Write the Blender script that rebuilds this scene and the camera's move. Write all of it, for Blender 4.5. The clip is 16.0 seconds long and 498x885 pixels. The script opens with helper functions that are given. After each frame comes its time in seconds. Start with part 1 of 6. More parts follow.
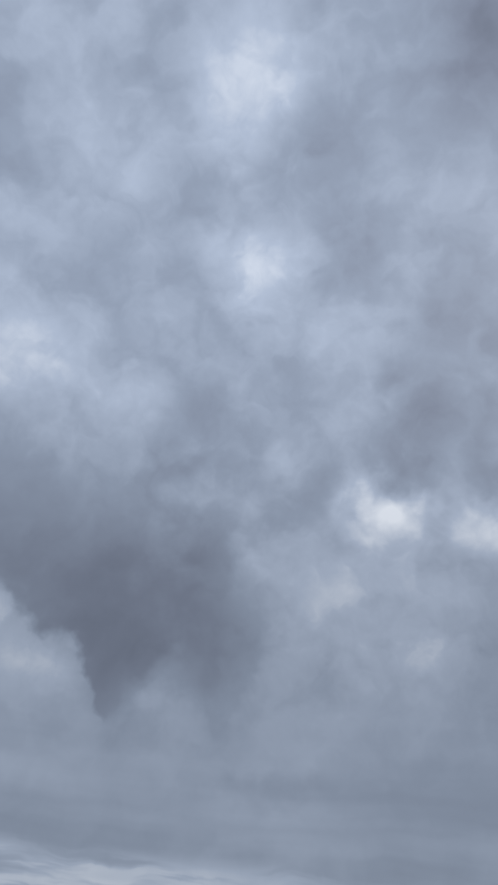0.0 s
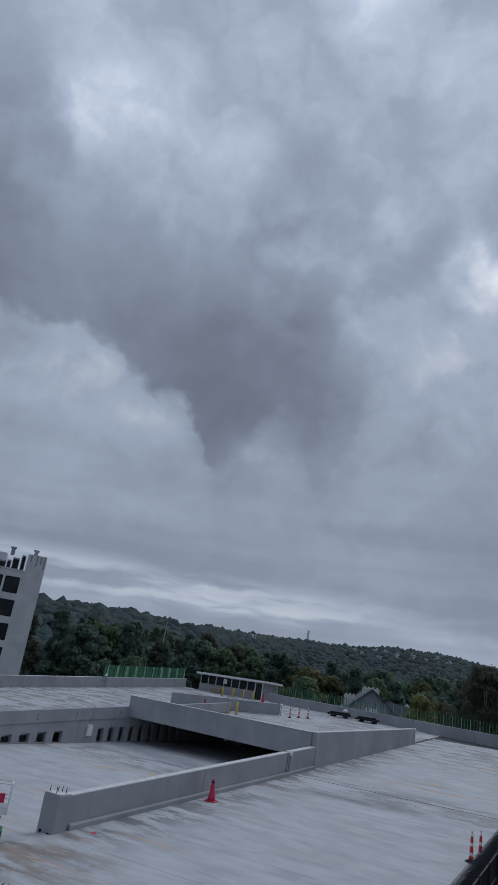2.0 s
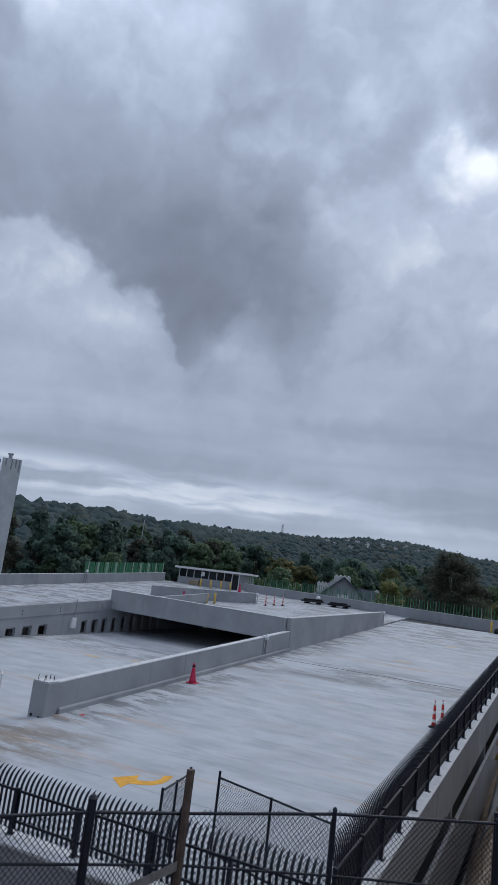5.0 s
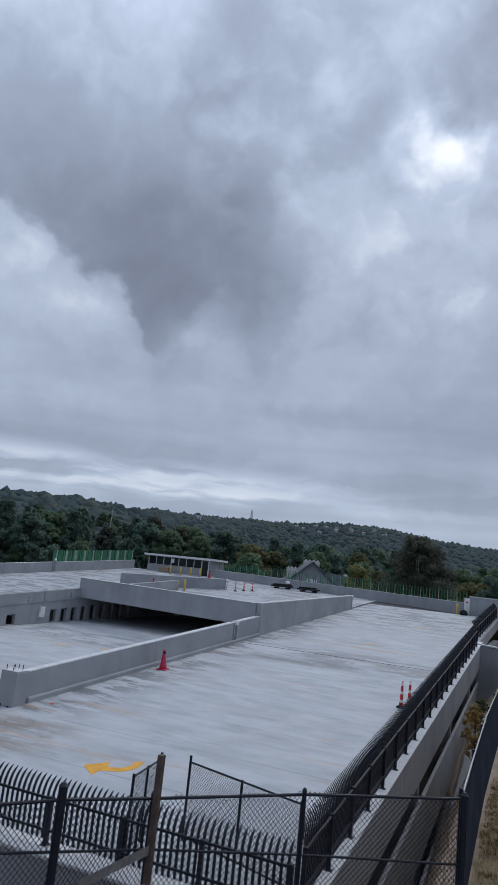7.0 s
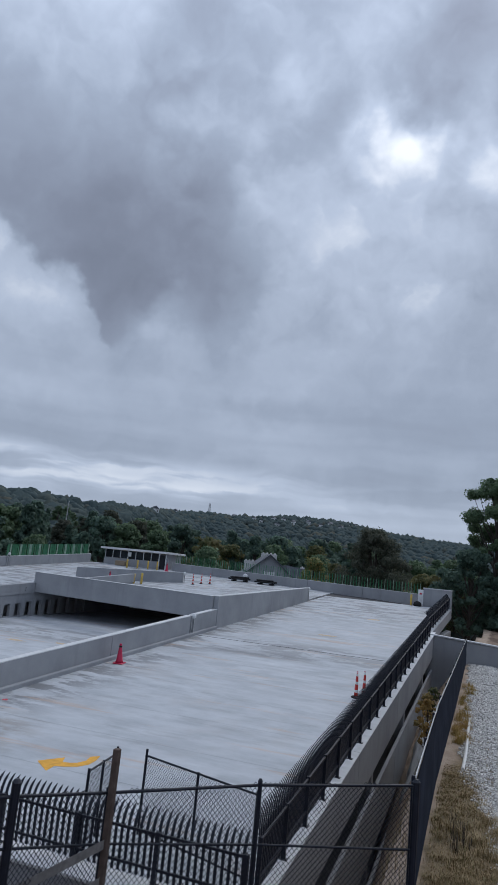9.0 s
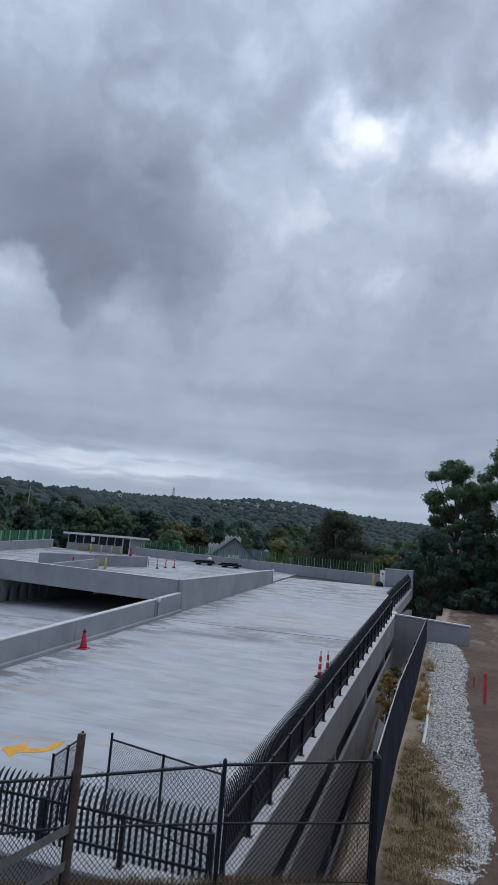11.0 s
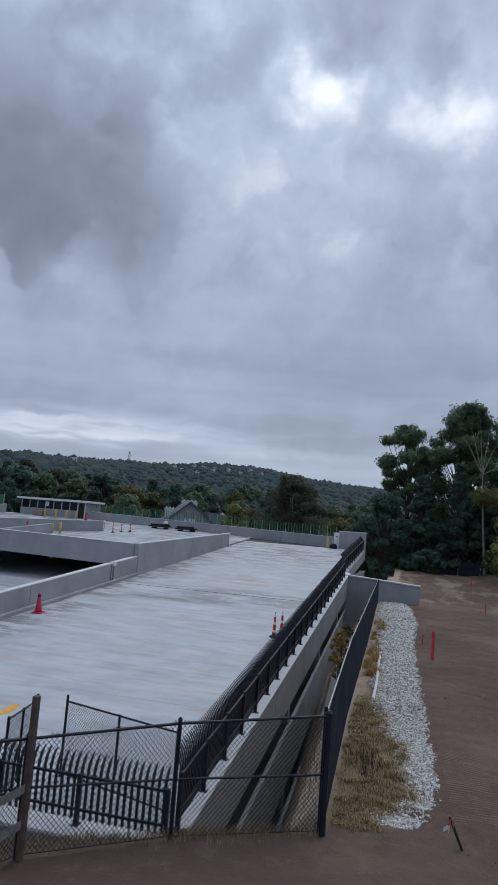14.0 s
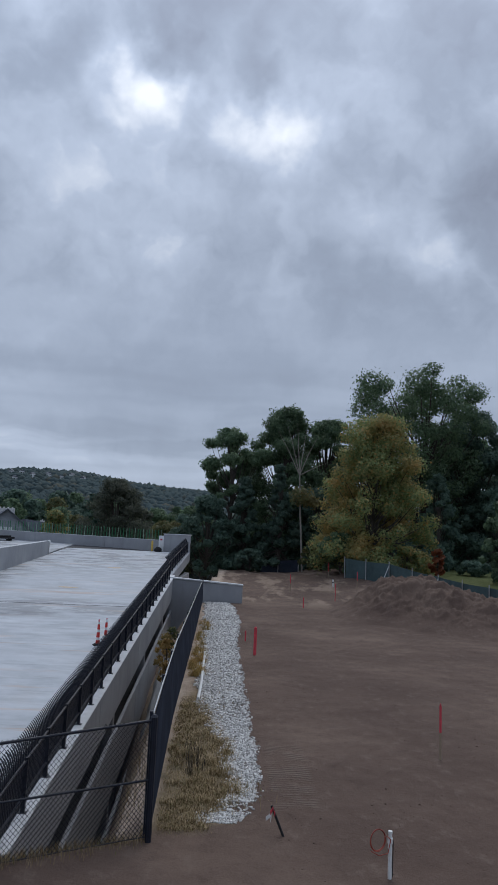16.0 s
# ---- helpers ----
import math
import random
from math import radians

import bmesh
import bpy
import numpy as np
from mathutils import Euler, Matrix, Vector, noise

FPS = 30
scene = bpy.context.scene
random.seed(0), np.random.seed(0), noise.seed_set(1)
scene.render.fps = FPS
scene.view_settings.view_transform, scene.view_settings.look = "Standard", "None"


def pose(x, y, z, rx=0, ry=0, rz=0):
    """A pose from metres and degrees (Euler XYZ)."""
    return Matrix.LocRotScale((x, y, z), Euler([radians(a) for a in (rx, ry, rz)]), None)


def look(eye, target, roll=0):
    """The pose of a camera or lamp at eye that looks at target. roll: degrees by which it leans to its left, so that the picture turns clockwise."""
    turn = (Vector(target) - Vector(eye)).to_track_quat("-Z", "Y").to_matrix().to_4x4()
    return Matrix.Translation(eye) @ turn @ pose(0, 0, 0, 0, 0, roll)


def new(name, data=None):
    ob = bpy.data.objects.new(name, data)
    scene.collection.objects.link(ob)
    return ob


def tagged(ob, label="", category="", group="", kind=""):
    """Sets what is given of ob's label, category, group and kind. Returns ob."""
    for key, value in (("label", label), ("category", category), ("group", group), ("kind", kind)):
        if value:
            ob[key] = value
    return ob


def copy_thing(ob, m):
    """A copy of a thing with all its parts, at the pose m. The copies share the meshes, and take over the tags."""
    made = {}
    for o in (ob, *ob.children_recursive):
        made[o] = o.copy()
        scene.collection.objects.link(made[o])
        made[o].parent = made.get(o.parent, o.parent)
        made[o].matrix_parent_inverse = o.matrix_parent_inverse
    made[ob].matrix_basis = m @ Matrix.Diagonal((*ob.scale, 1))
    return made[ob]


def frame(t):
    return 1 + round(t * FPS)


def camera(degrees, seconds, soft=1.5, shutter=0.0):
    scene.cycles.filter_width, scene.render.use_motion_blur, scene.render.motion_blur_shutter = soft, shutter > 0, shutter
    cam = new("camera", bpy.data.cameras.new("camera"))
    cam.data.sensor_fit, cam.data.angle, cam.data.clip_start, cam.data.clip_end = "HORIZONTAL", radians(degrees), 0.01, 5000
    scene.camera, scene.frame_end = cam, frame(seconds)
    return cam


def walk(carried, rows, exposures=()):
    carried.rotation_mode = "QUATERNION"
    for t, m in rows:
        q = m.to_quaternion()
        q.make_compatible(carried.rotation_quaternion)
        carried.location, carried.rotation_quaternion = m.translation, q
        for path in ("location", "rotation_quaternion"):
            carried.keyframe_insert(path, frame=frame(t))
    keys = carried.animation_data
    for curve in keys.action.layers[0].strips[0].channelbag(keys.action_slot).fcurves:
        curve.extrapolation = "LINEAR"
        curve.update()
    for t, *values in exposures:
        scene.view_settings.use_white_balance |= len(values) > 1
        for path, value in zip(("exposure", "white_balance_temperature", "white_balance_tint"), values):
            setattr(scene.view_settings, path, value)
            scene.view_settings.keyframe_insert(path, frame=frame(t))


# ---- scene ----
from itertools import product

# ---- camera: held at one place, turning from the sky down to the deck and round to the right ----
EYE = Vector((0.0, 0.0, 4.67))


def heading(turn, rise):
    """Direction for degrees to the left of +y and degrees above the horizon."""
    a, e = radians(turn), radians(rise)
    return Vector((-math.sin(a) * math.cos(e), math.cos(a) * math.cos(e), math.sin(e)))


TURNS = [
    (0.0, 23.67, 39.22, 4.89),
    (0.5, 25.48, 36.59, 5.83),
    (1.0, 27.78, 30.82, 7.57),
    (1.5, 29.62, 24.56, 8.63),
    (2.0, 30.52, 19.31, 9.05),
    (2.5, 30.68, 15.82, 8.92),
    (3.0, 30.39, 13.81, 8.65),
    (3.5, 29.80, 12.87, 8.28),
    (4.0, 29.06, 12.35, 7.97),
    (4.5, 28.02, 11.85, 7.50),
    (7.0, 24.35, 10.60, 6.12),
    (7.5, 23.67, 10.64, 6.08),
    (8.0, 22.77, 10.64, 6.00),
    (8.5, 21.78, 10.57, 5.94),
    (9.0, 20.84, 10.40, 5.77),
    (11.5, 16.77, 9.06, 4.79),
    (12.0, 15.76, 8.79, 4.72),
    (12.5, 15.16, 8.45, 4.63),
    (13.0, 14.90, 7.98, 4.55),
    (13.5, 14.64, 7.42, 4.56),
    (14.0, 13.89, 6.71, 4.54),
    (14.5, 12.33, 5.94, 4.56),
    (15.0, 9.71, 5.59, 4.42),
    (15.5, 5.74, 5.91, 3.74),
    (16.0, -0.49, 7.82, 2.39),
]
cam = camera(39.14, 16.0)


def eye(t):
    """The holder sways a few centimetres to the right while turning."""
    return EYE + Vector((float(np.interp(t, [3.0, 9.0, 14.0, 16.0], [-0.035, -0.008, 0.025, 0.03])), 0, 0))


walk(cam, [(t, look(eye(t), eye(t) + 10 * heading(a, e), r)) for t, a, e, r in TURNS],
     exposures=[(0.0, -0.42), (0.5, -0.5), (1.0, -0.47), (1.5, -0.48), (2.0, -0.33), (2.7, -0.12), (3.6, 0.0), (9.0, 0.12), (16.0, 0.12)])

# ---- world and light: a broken overcast ----
world = bpy.data.worlds.new("overcast_sky")
scene.world = world
world.use_nodes = True
wn, wl = world.node_tree.nodes, world.node_tree.links
wn.clear()


class Graph:
    """Short notation for node trees."""

    def __init__(self, tree):
        self.tree = tree

    def node(self, kind):
        return self.tree.nodes.new(kind)

    def put(self, socket, value):
        if isinstance(value, bpy.types.NodeSocket):
            self.tree.links.new(value, socket)
        else:
            socket.default_value = value

    def math(self, op, a, b=None, c=None):
        n = self.node("ShaderNodeMath")
        n.operation = op
        for i, v in enumerate((a, b, c)):
            if v is not None:
                self.put(n.inputs[i], v)
        return n.outputs[0]

    def vec(self, op, a, b=None, scale=None):
        n = self.node("ShaderNodeVectorMath")
        n.operation = op
        self.put(n.inputs[0], a)
        if b is not None:
            self.put(n.inputs[1], b)
        if scale is not None:
            self.put(n.inputs["Scale"], scale)
        return n.outputs["Value"] if op in ("DISTANCE", "LENGTH", "DOT_PRODUCT") else n.outputs["Vector"]

    def noise(self, vector, scale, detail=4.0, rough=0.55, out="Fac", distortion=0.0):
        n = self.node("ShaderNodeTexNoise")
        if vector is not None:
            self.put(n.inputs["Vector"], vector)
        n.inputs["Scale"].default_value, n.inputs["Detail"].default_value = scale, detail
        n.inputs["Roughness"].default_value, n.inputs["Distortion"].default_value = rough, distortion
        return n.outputs[out]

    def ramp(self, fac, stops, mode="LINEAR"):
        n = self.node("ShaderNodeValToRGB")
        n.color_ramp.interpolation = mode
        el = n.color_ramp.elements
        while len(el) < len(stops):
            el.new(0.5)
        for e, (p, c) in zip(el, stops):
            e.position, e.color = p, (*c, 1) if len(c) == 3 else c
        self.put(n.inputs[0], fac)
        return n.outputs[0]

    def span(self, v, a, b, lo=0.0, hi=1.0, smooth=True):
        n = self.node("ShaderNodeMapRange")
        n.interpolation_type = "SMOOTHSTEP" if smooth else "LINEAR"
        self.put(n.inputs[0], v)
        for i, x in enumerate((a, b, lo, hi)):
            n.inputs[i + 1].default_value = x
        return n.outputs[0]

    def mix(self, fac, a, b, blend="MIX"):
        n = self.node("ShaderNodeMix")
        n.data_type, n.blend_type = "RGBA", blend
        self.put(n.inputs[0], fac)
        self.put(n.inputs[6], a if isinstance(a, bpy.types.NodeSocket) or len(a) == 4 else (*a, 1))
        self.put(n.inputs[7], b if isinstance(b, bpy.types.NodeSocket) or len(b) == 4 else (*b, 1))
        return n.outputs[2]


SUN_TURN, SUN_RISE = -10.0, 50.0
g = Graph(world.node_tree)


def stretch_world(v, sx, sy, sz):
    n = g.node("ShaderNodeMapping")
    g.put(n.inputs[0], v)
    n.inputs["Scale"].default_value = (sx, sy, sz)
    return n.outputs[0]


coords = g.node("ShaderNodeTexCoord").outputs["Generated"]
way = g.vec("NORMALIZE", coords)
parts = g.node("ShaderNodeSeparateXYZ")
g.put(parts.inputs[0], way)
height = g.math("MAXIMUM", parts.outputs[2], 0.0)
# the direction in degrees to the left of +y and above the horizon
turn_v = g.math("MULTIPLY", g.math("ARCTAN2", g.math("MULTIPLY", parts.outputs[0], -1.0), parts.outputs[1]), 57.2958)
rise_v = g.math("MULTIPLY", g.math("ARCSINE", parts.outputs[2]), 57.2958)
angles = g.node("ShaderNodeCombineXYZ")
g.put(angles.inputs[0], turn_v)
g.put(angles.inputs[1], rise_v)
# billows: the sky's coordinates are bent by noise at three scales before the masses are laid out
MID = (0.5, 0.5, 0.5)
bend = g.vec("SUBTRACT", g.noise(way, 5.0, 3.0, 0.5, "Color"), MID)
ruffle = g.vec("SUBTRACT", g.noise(way, 17.0, 3.0, 0.5, "Color"), MID)
curl = g.vec("SUBTRACT", g.noise(way, 46.0, 3.0, 0.5, "Color"), MID)
bent = g.vec("ADD", angles.outputs[0], g.vec("SCALE", bend, scale=7.0))
bent = g.vec("ADD", bent, g.vec("SCALE", ruffle, scale=4.2))
bent = g.vec("ADD", bent, g.vec("SCALE", curl, scale=1.3))
swirl = g.vec("ADD", way, g.vec("SCALE", ruffle, scale=0.10))
puff = g.noise(g.vec("ADD", swirl, g.vec("SCALE", bend, scale=0.16)), 6.0, 4.0, 0.45)
tuft = g.noise(swirl, 15.0, 4.0, 0.5)
broad = g.noise(way, 2.3, 2.0, 0.5)
tone = g.math("ADD", g.math("MULTIPLY", g.math("SUBTRACT", puff, 0.5), 0.58), g.math("MULTIPLY", g.math("SUBTRACT", broad, 0.5), 0.20))
calm = g.span(rise_v, 12.0, 24.0, 0.35, 1.0)
tone = g.math("ADD", g.math("MULTIPLY", tone, calm), g.math("MULTIPLY", g.math("MULTIPLY", g.math("SUBTRACT", tuft, 0.5), 0.32), calm))
tone = g.math("ADD", tone, 0.555)
# long flat bands low in the sky, with a pale strip over the hills
low = g.noise(stretch_world(g.vec("ADD", way, g.vec("SCALE", bend, scale=0.05)), 1.5, 1.5, 17.0), 1.0, 3.0, 0.5)
shred = g.noise(stretch_world(g.vec("ADD", way, g.vec("SCALE", ruffle, scale=0.02)), 5.0, 5.0, 42.0), 1.0, 3.0, 0.5)
tone = g.math("ADD", tone, g.math("MULTIPLY", g.math("SUBTRACT", low, 0.51), g.span(height, 0.36, 0.14, 0.0, 0.55)))
strip = g.math("MULTIPLY", g.span(height, 0.070, 0.105), g.span(height, 0.155, 0.125))
tone = g.math("ADD", tone, g.math("MULTIPLY", strip, g.math("MULTIPLY", g.span(shred, 0.40, 0.62, 0.0, 0.25), g.span(turn_v, 6.0, 30.0, 0.3, 1.0))))
# the great dark cloud: its lower outline, crisp towards the pale gap and soft where the two tails hang, and its upper fade
bent_xyz = g.node("ShaderNodeSeparateXYZ")
g.put(bent_xyz.inputs[0], bent)
across = g.math("DIVIDE", bent_xyz.outputs[0], 70.0)


def outline(stops, mode):
    """A height in degrees for each turn, from pairs (turn, rise)."""
    return g.math("MULTIPLY", g.ramp(across, [(q / 70.0, (h / 50.0,) * 3) for q, h in stops], mode), 50.0)


keel = outline([(10, 33), (14, 28.5), (18.5, 27.0), (20.8, 21.8), (22.4, 17.2), (24.0, 16.8), (25.8, 19.8), (28.3, 22.0), (30.2, 18.2), (31.6, 16.4), (33.4, 16.2), (34.6, 18.2), (36.4, 20.2), (37.8, 21.4), (40.7, 21.4), (43.4, 22.6), (46.6, 24.9), (51.0, 26.0), (57.0, 27.8)], "LINEAR")
crown = outline([(10, 32), (18, 30.0), (24, 29.5), (30, 31.0), (38, 33.0), (45, 35.0), (56, 37.0), (66, 39.0)], "EASE")
over_keel = g.math("SUBTRACT", bent_xyz.outputs[1], keel)
crisp, soft_edge = g.span(over_keel, -0.5, 1.0), g.span(over_keel, -2.5, 4.5)
sharp = g.span(bent_xyz.outputs[0], 31.0, 36.0)
body = g.math("ADD", g.math("MULTIPLY", crisp, sharp), g.math("MULTIPLY", soft_edge, g.math("SUBTRACT", 1.0, sharp)))
body = g.math("MULTIPLY", body, g.span(g.math("SUBTRACT", bent_xyz.outputs[1], crown), 5.0, -6.0))
body = g.math("MULTIPLY", body, g.span(bent_xyz.outputs[0], 12.0, 36.0, 0.15, 1.0))
body = g.math("MULTIPLY", body, g.math("MULTIPLY_ADD", g.math("SUBTRACT", tuft, 0.5), 0.9, 1.0))
tone = g.math("SUBTRACT", tone, g.math("MULTIPLY", body, 0.27))
# lesser dark and light patches: turn, rise, half width, half height, weight
DARK_PATCHES = [
    (5.5, 40.5, 5.0, 4.6, -0.24), (1.5, 46.5, 6.5, 4.5, -0.20), (12.0, 54.0, 6.0, 3.6, -0.20), (-12.0, 66.0, 11.0, 6.0, -0.24), (16.0, 61.5, 8.0, 4.0, -0.16),
    (29.3, 40.0, 5.5, 3.0, -0.14), (-20.0, 25.0, 4.2, 6.0, -0.24), (-3.0, 40.0, 5.0, 3.4, -0.14), (19.6, 13.5, 2.4, 1.3, -0.10), (7.0, 11.0, 12.0, 3.2, -0.07),
    (0.4, 35.4, 1.6, 2.6, -0.16), (16.5, 35.9, 3.4, 2.2, -0.12), (-17.0, 37.0, 6.0, 4.0, -0.12), (14.0, 20.6, 2.0, 1.5, -0.06),
]
LIGHT_PATCHES = [
    (10.3, 34.6, 3.5, 2.6, 0.44), (-0.4, 31.5, 4.2, 2.2, 0.32), (-9.3, 25.4, 4.6, 2.2, 0.18), (-15.5, 22.8, 3.4, 1.9, 0.22), (24.0, 33.6, 2.0, 2.6, 0.14),
    (46.0, 20.5, 7.0, 2.6, 0.17), (38.8, 19.0, 3.0, 1.8, 0.15), (50.0, 43.0, 6.0, 4.0, 0.24), (29.5, 68.0, 9.0, 6.0, 0.24), (27.0, 54.0, 4.6, 3.2, 0.18),
    (36.5, 40.8, 4.6, 2.4, 0.14), (19.5, 37.4, 2.4, 1.8, 0.16), (30.0, 34.6, 3.4, 2.2, 0.12), (17.0, 36.5, 2.4, 3.0, 0.08), (49.0, 57.0, 9.0, 5.0, 0.16),
]
LIGHT_VEIL = [(7.0, 27.0, 12.0, 5.0, 0.12), (14.0, 23.0, 6.0, 4.0, 0.06), (29.5, 19.0, 2.2, 1.8, 0.06), (46.0, 15.0, 9.0, 3.4, 0.12)]
for turn, rise, wide, tall, weight in DARK_PATCHES + LIGHT_PATCHES + LIGHT_VEIL:
    spot = g.node("ShaderNodeMapping")
    spot.vector_type = "TEXTURE"
    g.put(spot.inputs["Vector"], bent)
    spot.inputs["Location"].default_value = (turn, rise, 0.0)
    spot.inputs["Scale"].default_value = (wide * 1.5, tall * 1.5, 1.0e6)
    tone = g.math("ADD", tone, g.span(g.vec("LENGTH", spot.outputs[0]), 1.15, 0.0, 0.0, weight))
clouds = g.ramp(tone, [(0.0, (0.137, 0.158, 0.212)), (0.25, (0.210, 0.243, 0.325)), (0.5, (0.302, 0.360, 0.470)), (0.72, (0.440, 0.515, 0.655)), (1.0, (0.82, 0.875, 0.97))])
sky = g.node("ShaderNodeTexSky")
sky.sky_type, sky.sun_disc = "NISHITA", False
sky.sun_elevation, sky.sun_rotation = radians(SUN_RISE), radians(-SUN_TURN)
under = g.node("ShaderNodeBackground")
g.put(under.inputs[0], sky.outputs[0])
under.inputs[1].default_value = 0.05
cover = g.node("ShaderNodeBackground")
g.put(cover.inputs[0], clouds)
# the cover thins and brightens towards the zenith
g.put(cover.inputs[1], g.span(height, 0.36, 0.80, 0.97, 1.42))
both = g.node("ShaderNodeMixShader")
both.inputs[0].default_value = 0.93
g.put(both.inputs[1], under.outputs[0])
g.put(both.inputs[2], cover.outputs[0])
g.put(g.node("ShaderNodeOutputWorld").inputs[0], both.outputs[0])

sun = new("sun", bpy.data.lights.new("sun", "SUN"))
sun.data.energy, sun.data.angle, sun.data.color = 1.0, radians(40), (1.0, 0.985, 0.965)
sun.matrix_world = look((0, 0, 60), Vector((0, 0, 60)) - heading(SUN_TURN, SUN_RISE))

# ---- materials ----
def material(name, build, rough=0.8, metal=0.0, spec=0.4):
    m = bpy.data.materials.new(name)
    m.use_nodes = True
    t = Graph(m.node_tree)
    b = m.node_tree.nodes["Principled BSDF"]
    b.inputs["Roughness"].default_value, b.inputs["Metallic"].default_value = rough, metal
    b.inputs["Specular IOR Level"].default_value = spec
    build(t, b)
    return m


def where(t):
    return t.node("ShaderNodeNewGeometry").outputs["Position"]


def stretched(t, v, sx, sy, sz):
    n = t.node("ShaderNodeMapping")
    t.put(n.inputs[0], v)
    n.inputs["Scale"].default_value = (sx, sy, sz)
    return n.outputs[0]


def relief(t, b, h, strength=0.4, dist=0.02):
    n = t.node("ShaderNodeBump")
    n.inputs["Strength"].default_value, n.inputs["Distance"].default_value = strength, dist
    t.put(n.inputs["Height"], h)
    t.put(b.inputs["Normal"], n.outputs[0])


def chance(t):
    return t.node("ShaderNodeObjectInfo").outputs["Random"]


def deck_concrete(t, b):
    p = where(t)
    broom = t.noise(stretched(t, p, 0.6, 2.0, 0.6), 1.0, 6.0, 0.62)
    lanes = t.noise(stretched(t, p, 0.18, 0.50, 0.3), 1.0, 4.0, 0.55)
    grain = t.noise(p, 9.0, 5.0, 0.65)
    patch = t.noise(p, 0.3, 6.0, 0.66)
    mottle = t.noise(stretched(t, p, 0.8, 1.0, 0.8), 0.85, 4.0, 0.55)
    c = t.ramp(broom, [(0.28, (0.345, 0.372, 0.402)), (0.5, (0.425, 0.452, 0.485)), (0.72, (0.515, 0.543, 0.578))])
    c = t.mix(t.span(lanes, 0.44, 0.66, 0.0, 0.45), c, (0.375, 0.395, 0.425))
    c = t.mix(t.span(mottle, 0.40, 0.62, 0.0, 0.42), c, (0.55, 0.578, 0.615))
    c = t.mix(t.span(patch, 0.5, 0.7, 0.0, 0.4), c, (0.42, 0.405, 0.40))
    c = t.mix(t.math("MULTIPLY", grain, 0.2), c, (0.33, 0.345, 0.365))
    damp = t.noise(stretched(t, p, 0.42, 1.1, 0.5), 1.0, 6.0, 0.68)
    xyz = t.node("ShaderNodeSeparateXYZ")
    t.put(xyz.inputs[0], p)
    x, y = xyz.outputs[0], xyz.outputs[1]
    gutter = t.math("MULTIPLY", t.span(x, -12.6, -16.2, 0.0, 1.0), t.span(x, -16.9, -16.6))
    # water marks near the movement joint and towards the top end
    joint = t.math("MULTIPLY", t.span(y, 33.0, 36.0, 0.0, 0.7), t.span(y, 41.0, 38.0))
    far_end = t.math("MAXIMUM", t.span(y, 44.0, 60.0, 0.0, 0.85), t.span(x, -32.0, -34.0, 0.0, 0.95))
    wet = t.math("MULTIPLY", t.math("MAXIMUM", t.math("MAXIMUM", gutter, joint), far_end), t.span(damp, 0.47, 0.57))
    c = t.mix(t.math("MULTIPLY", wet, 0.85), c, (0.14, 0.145, 0.155))
    streak = t.span(t.noise(stretched(t, p, 0.35, 1.7, 0.5), 1.0, 6.0, 0.66), 0.54, 0.68, 0.0, 0.30)
    c = t.mix(streak, c, (0.24, 0.25, 0.26))
    rust = t.math("MULTIPLY", t.span(t.noise(stretched(t, p, 0.17, 1.9, 0.5), 0.8, 4.0, 0.6), 0.59, 0.68), 0.45)
    c = t.mix(rust, c, (0.50, 0.33, 0.22))
    stripe = t.math("MULTIPLY", t.math("MULTIPLY", t.span(y, 33.6, 34.5), t.span(y, 35.9, 35.0)), t.math("MULTIPLY", t.span(x, -15.5, -13.5), t.span(x, -7.5, -10.5)))
    c = t.mix(t.math("MULTIPLY", stripe, t.span(damp, 0.36, 0.56, 0.2, 0.75)), c, (0.17, 0.175, 0.185))
    mud = t.math("MULTIPLY", t.span(t.vec("DISTANCE", p, (-14.8, 17.4, -0.6)), 3.2, 0.6), t.span(t.noise(stretched(t, p, 0.5, 1.6, 1.0), 1.2, 5.0, 0.65), 0.42, 0.6))
    c = t.mix(t.math("MULTIPLY", mud, 0.75), c, (0.23, 0.185, 0.145))
    t.put(b.inputs["Base Color"], c)
    t.put(b.inputs["Roughness"], t.span(damp, 0.45, 0.65, 0.75, 0.5))
    relief(t, b, t.math("ADD", broom, t.math("MULTIPLY", grain, 0.3)), 0.3, 0.02)


def wall_concrete(t, b):
    p = where(t)
    big = t.noise(p, 0.5, 4.0, 0.6)
    runs = t.noise(stretched(t, p, 2.2, 2.2, 0.22), 1.0, 5.0, 0.6)
    grain = t.noise(p, 14.0, 4.0, 0.6)
    c = t.ramp(big, [(0.3, (0.27, 0.28, 0.30)), (0.7, (0.37, 0.38, 0.40))])
    c = t.mix(t.span(runs, 0.52, 0.75, 0.0, 0.35), c, (0.22, 0.22, 0.23))
    c = t.mix(t.math("MULTIPLY", grain, 0.2), c, (0.22, 0.23, 0.24))
    t.put(b.inputs["Base Color"], c)
    relief(t, b, grain, 0.25, 0.01)


def plain(c, spread=0.25, scale=3.0, bump=0.0):
    def build(t, b):
        n = t.noise(where(t), scale, 5.0, 0.6)
        d = tuple(x * (1 - spread) for x in c)
        e = tuple(min(1, x * (1 + spread)) for x in c)
        t.put(b.inputs["Base Color"], t.ramp(n, [(0.3, d), (0.7, e)]))
        if bump:
            relief(t, b, n, bump, 0.01)
    return build


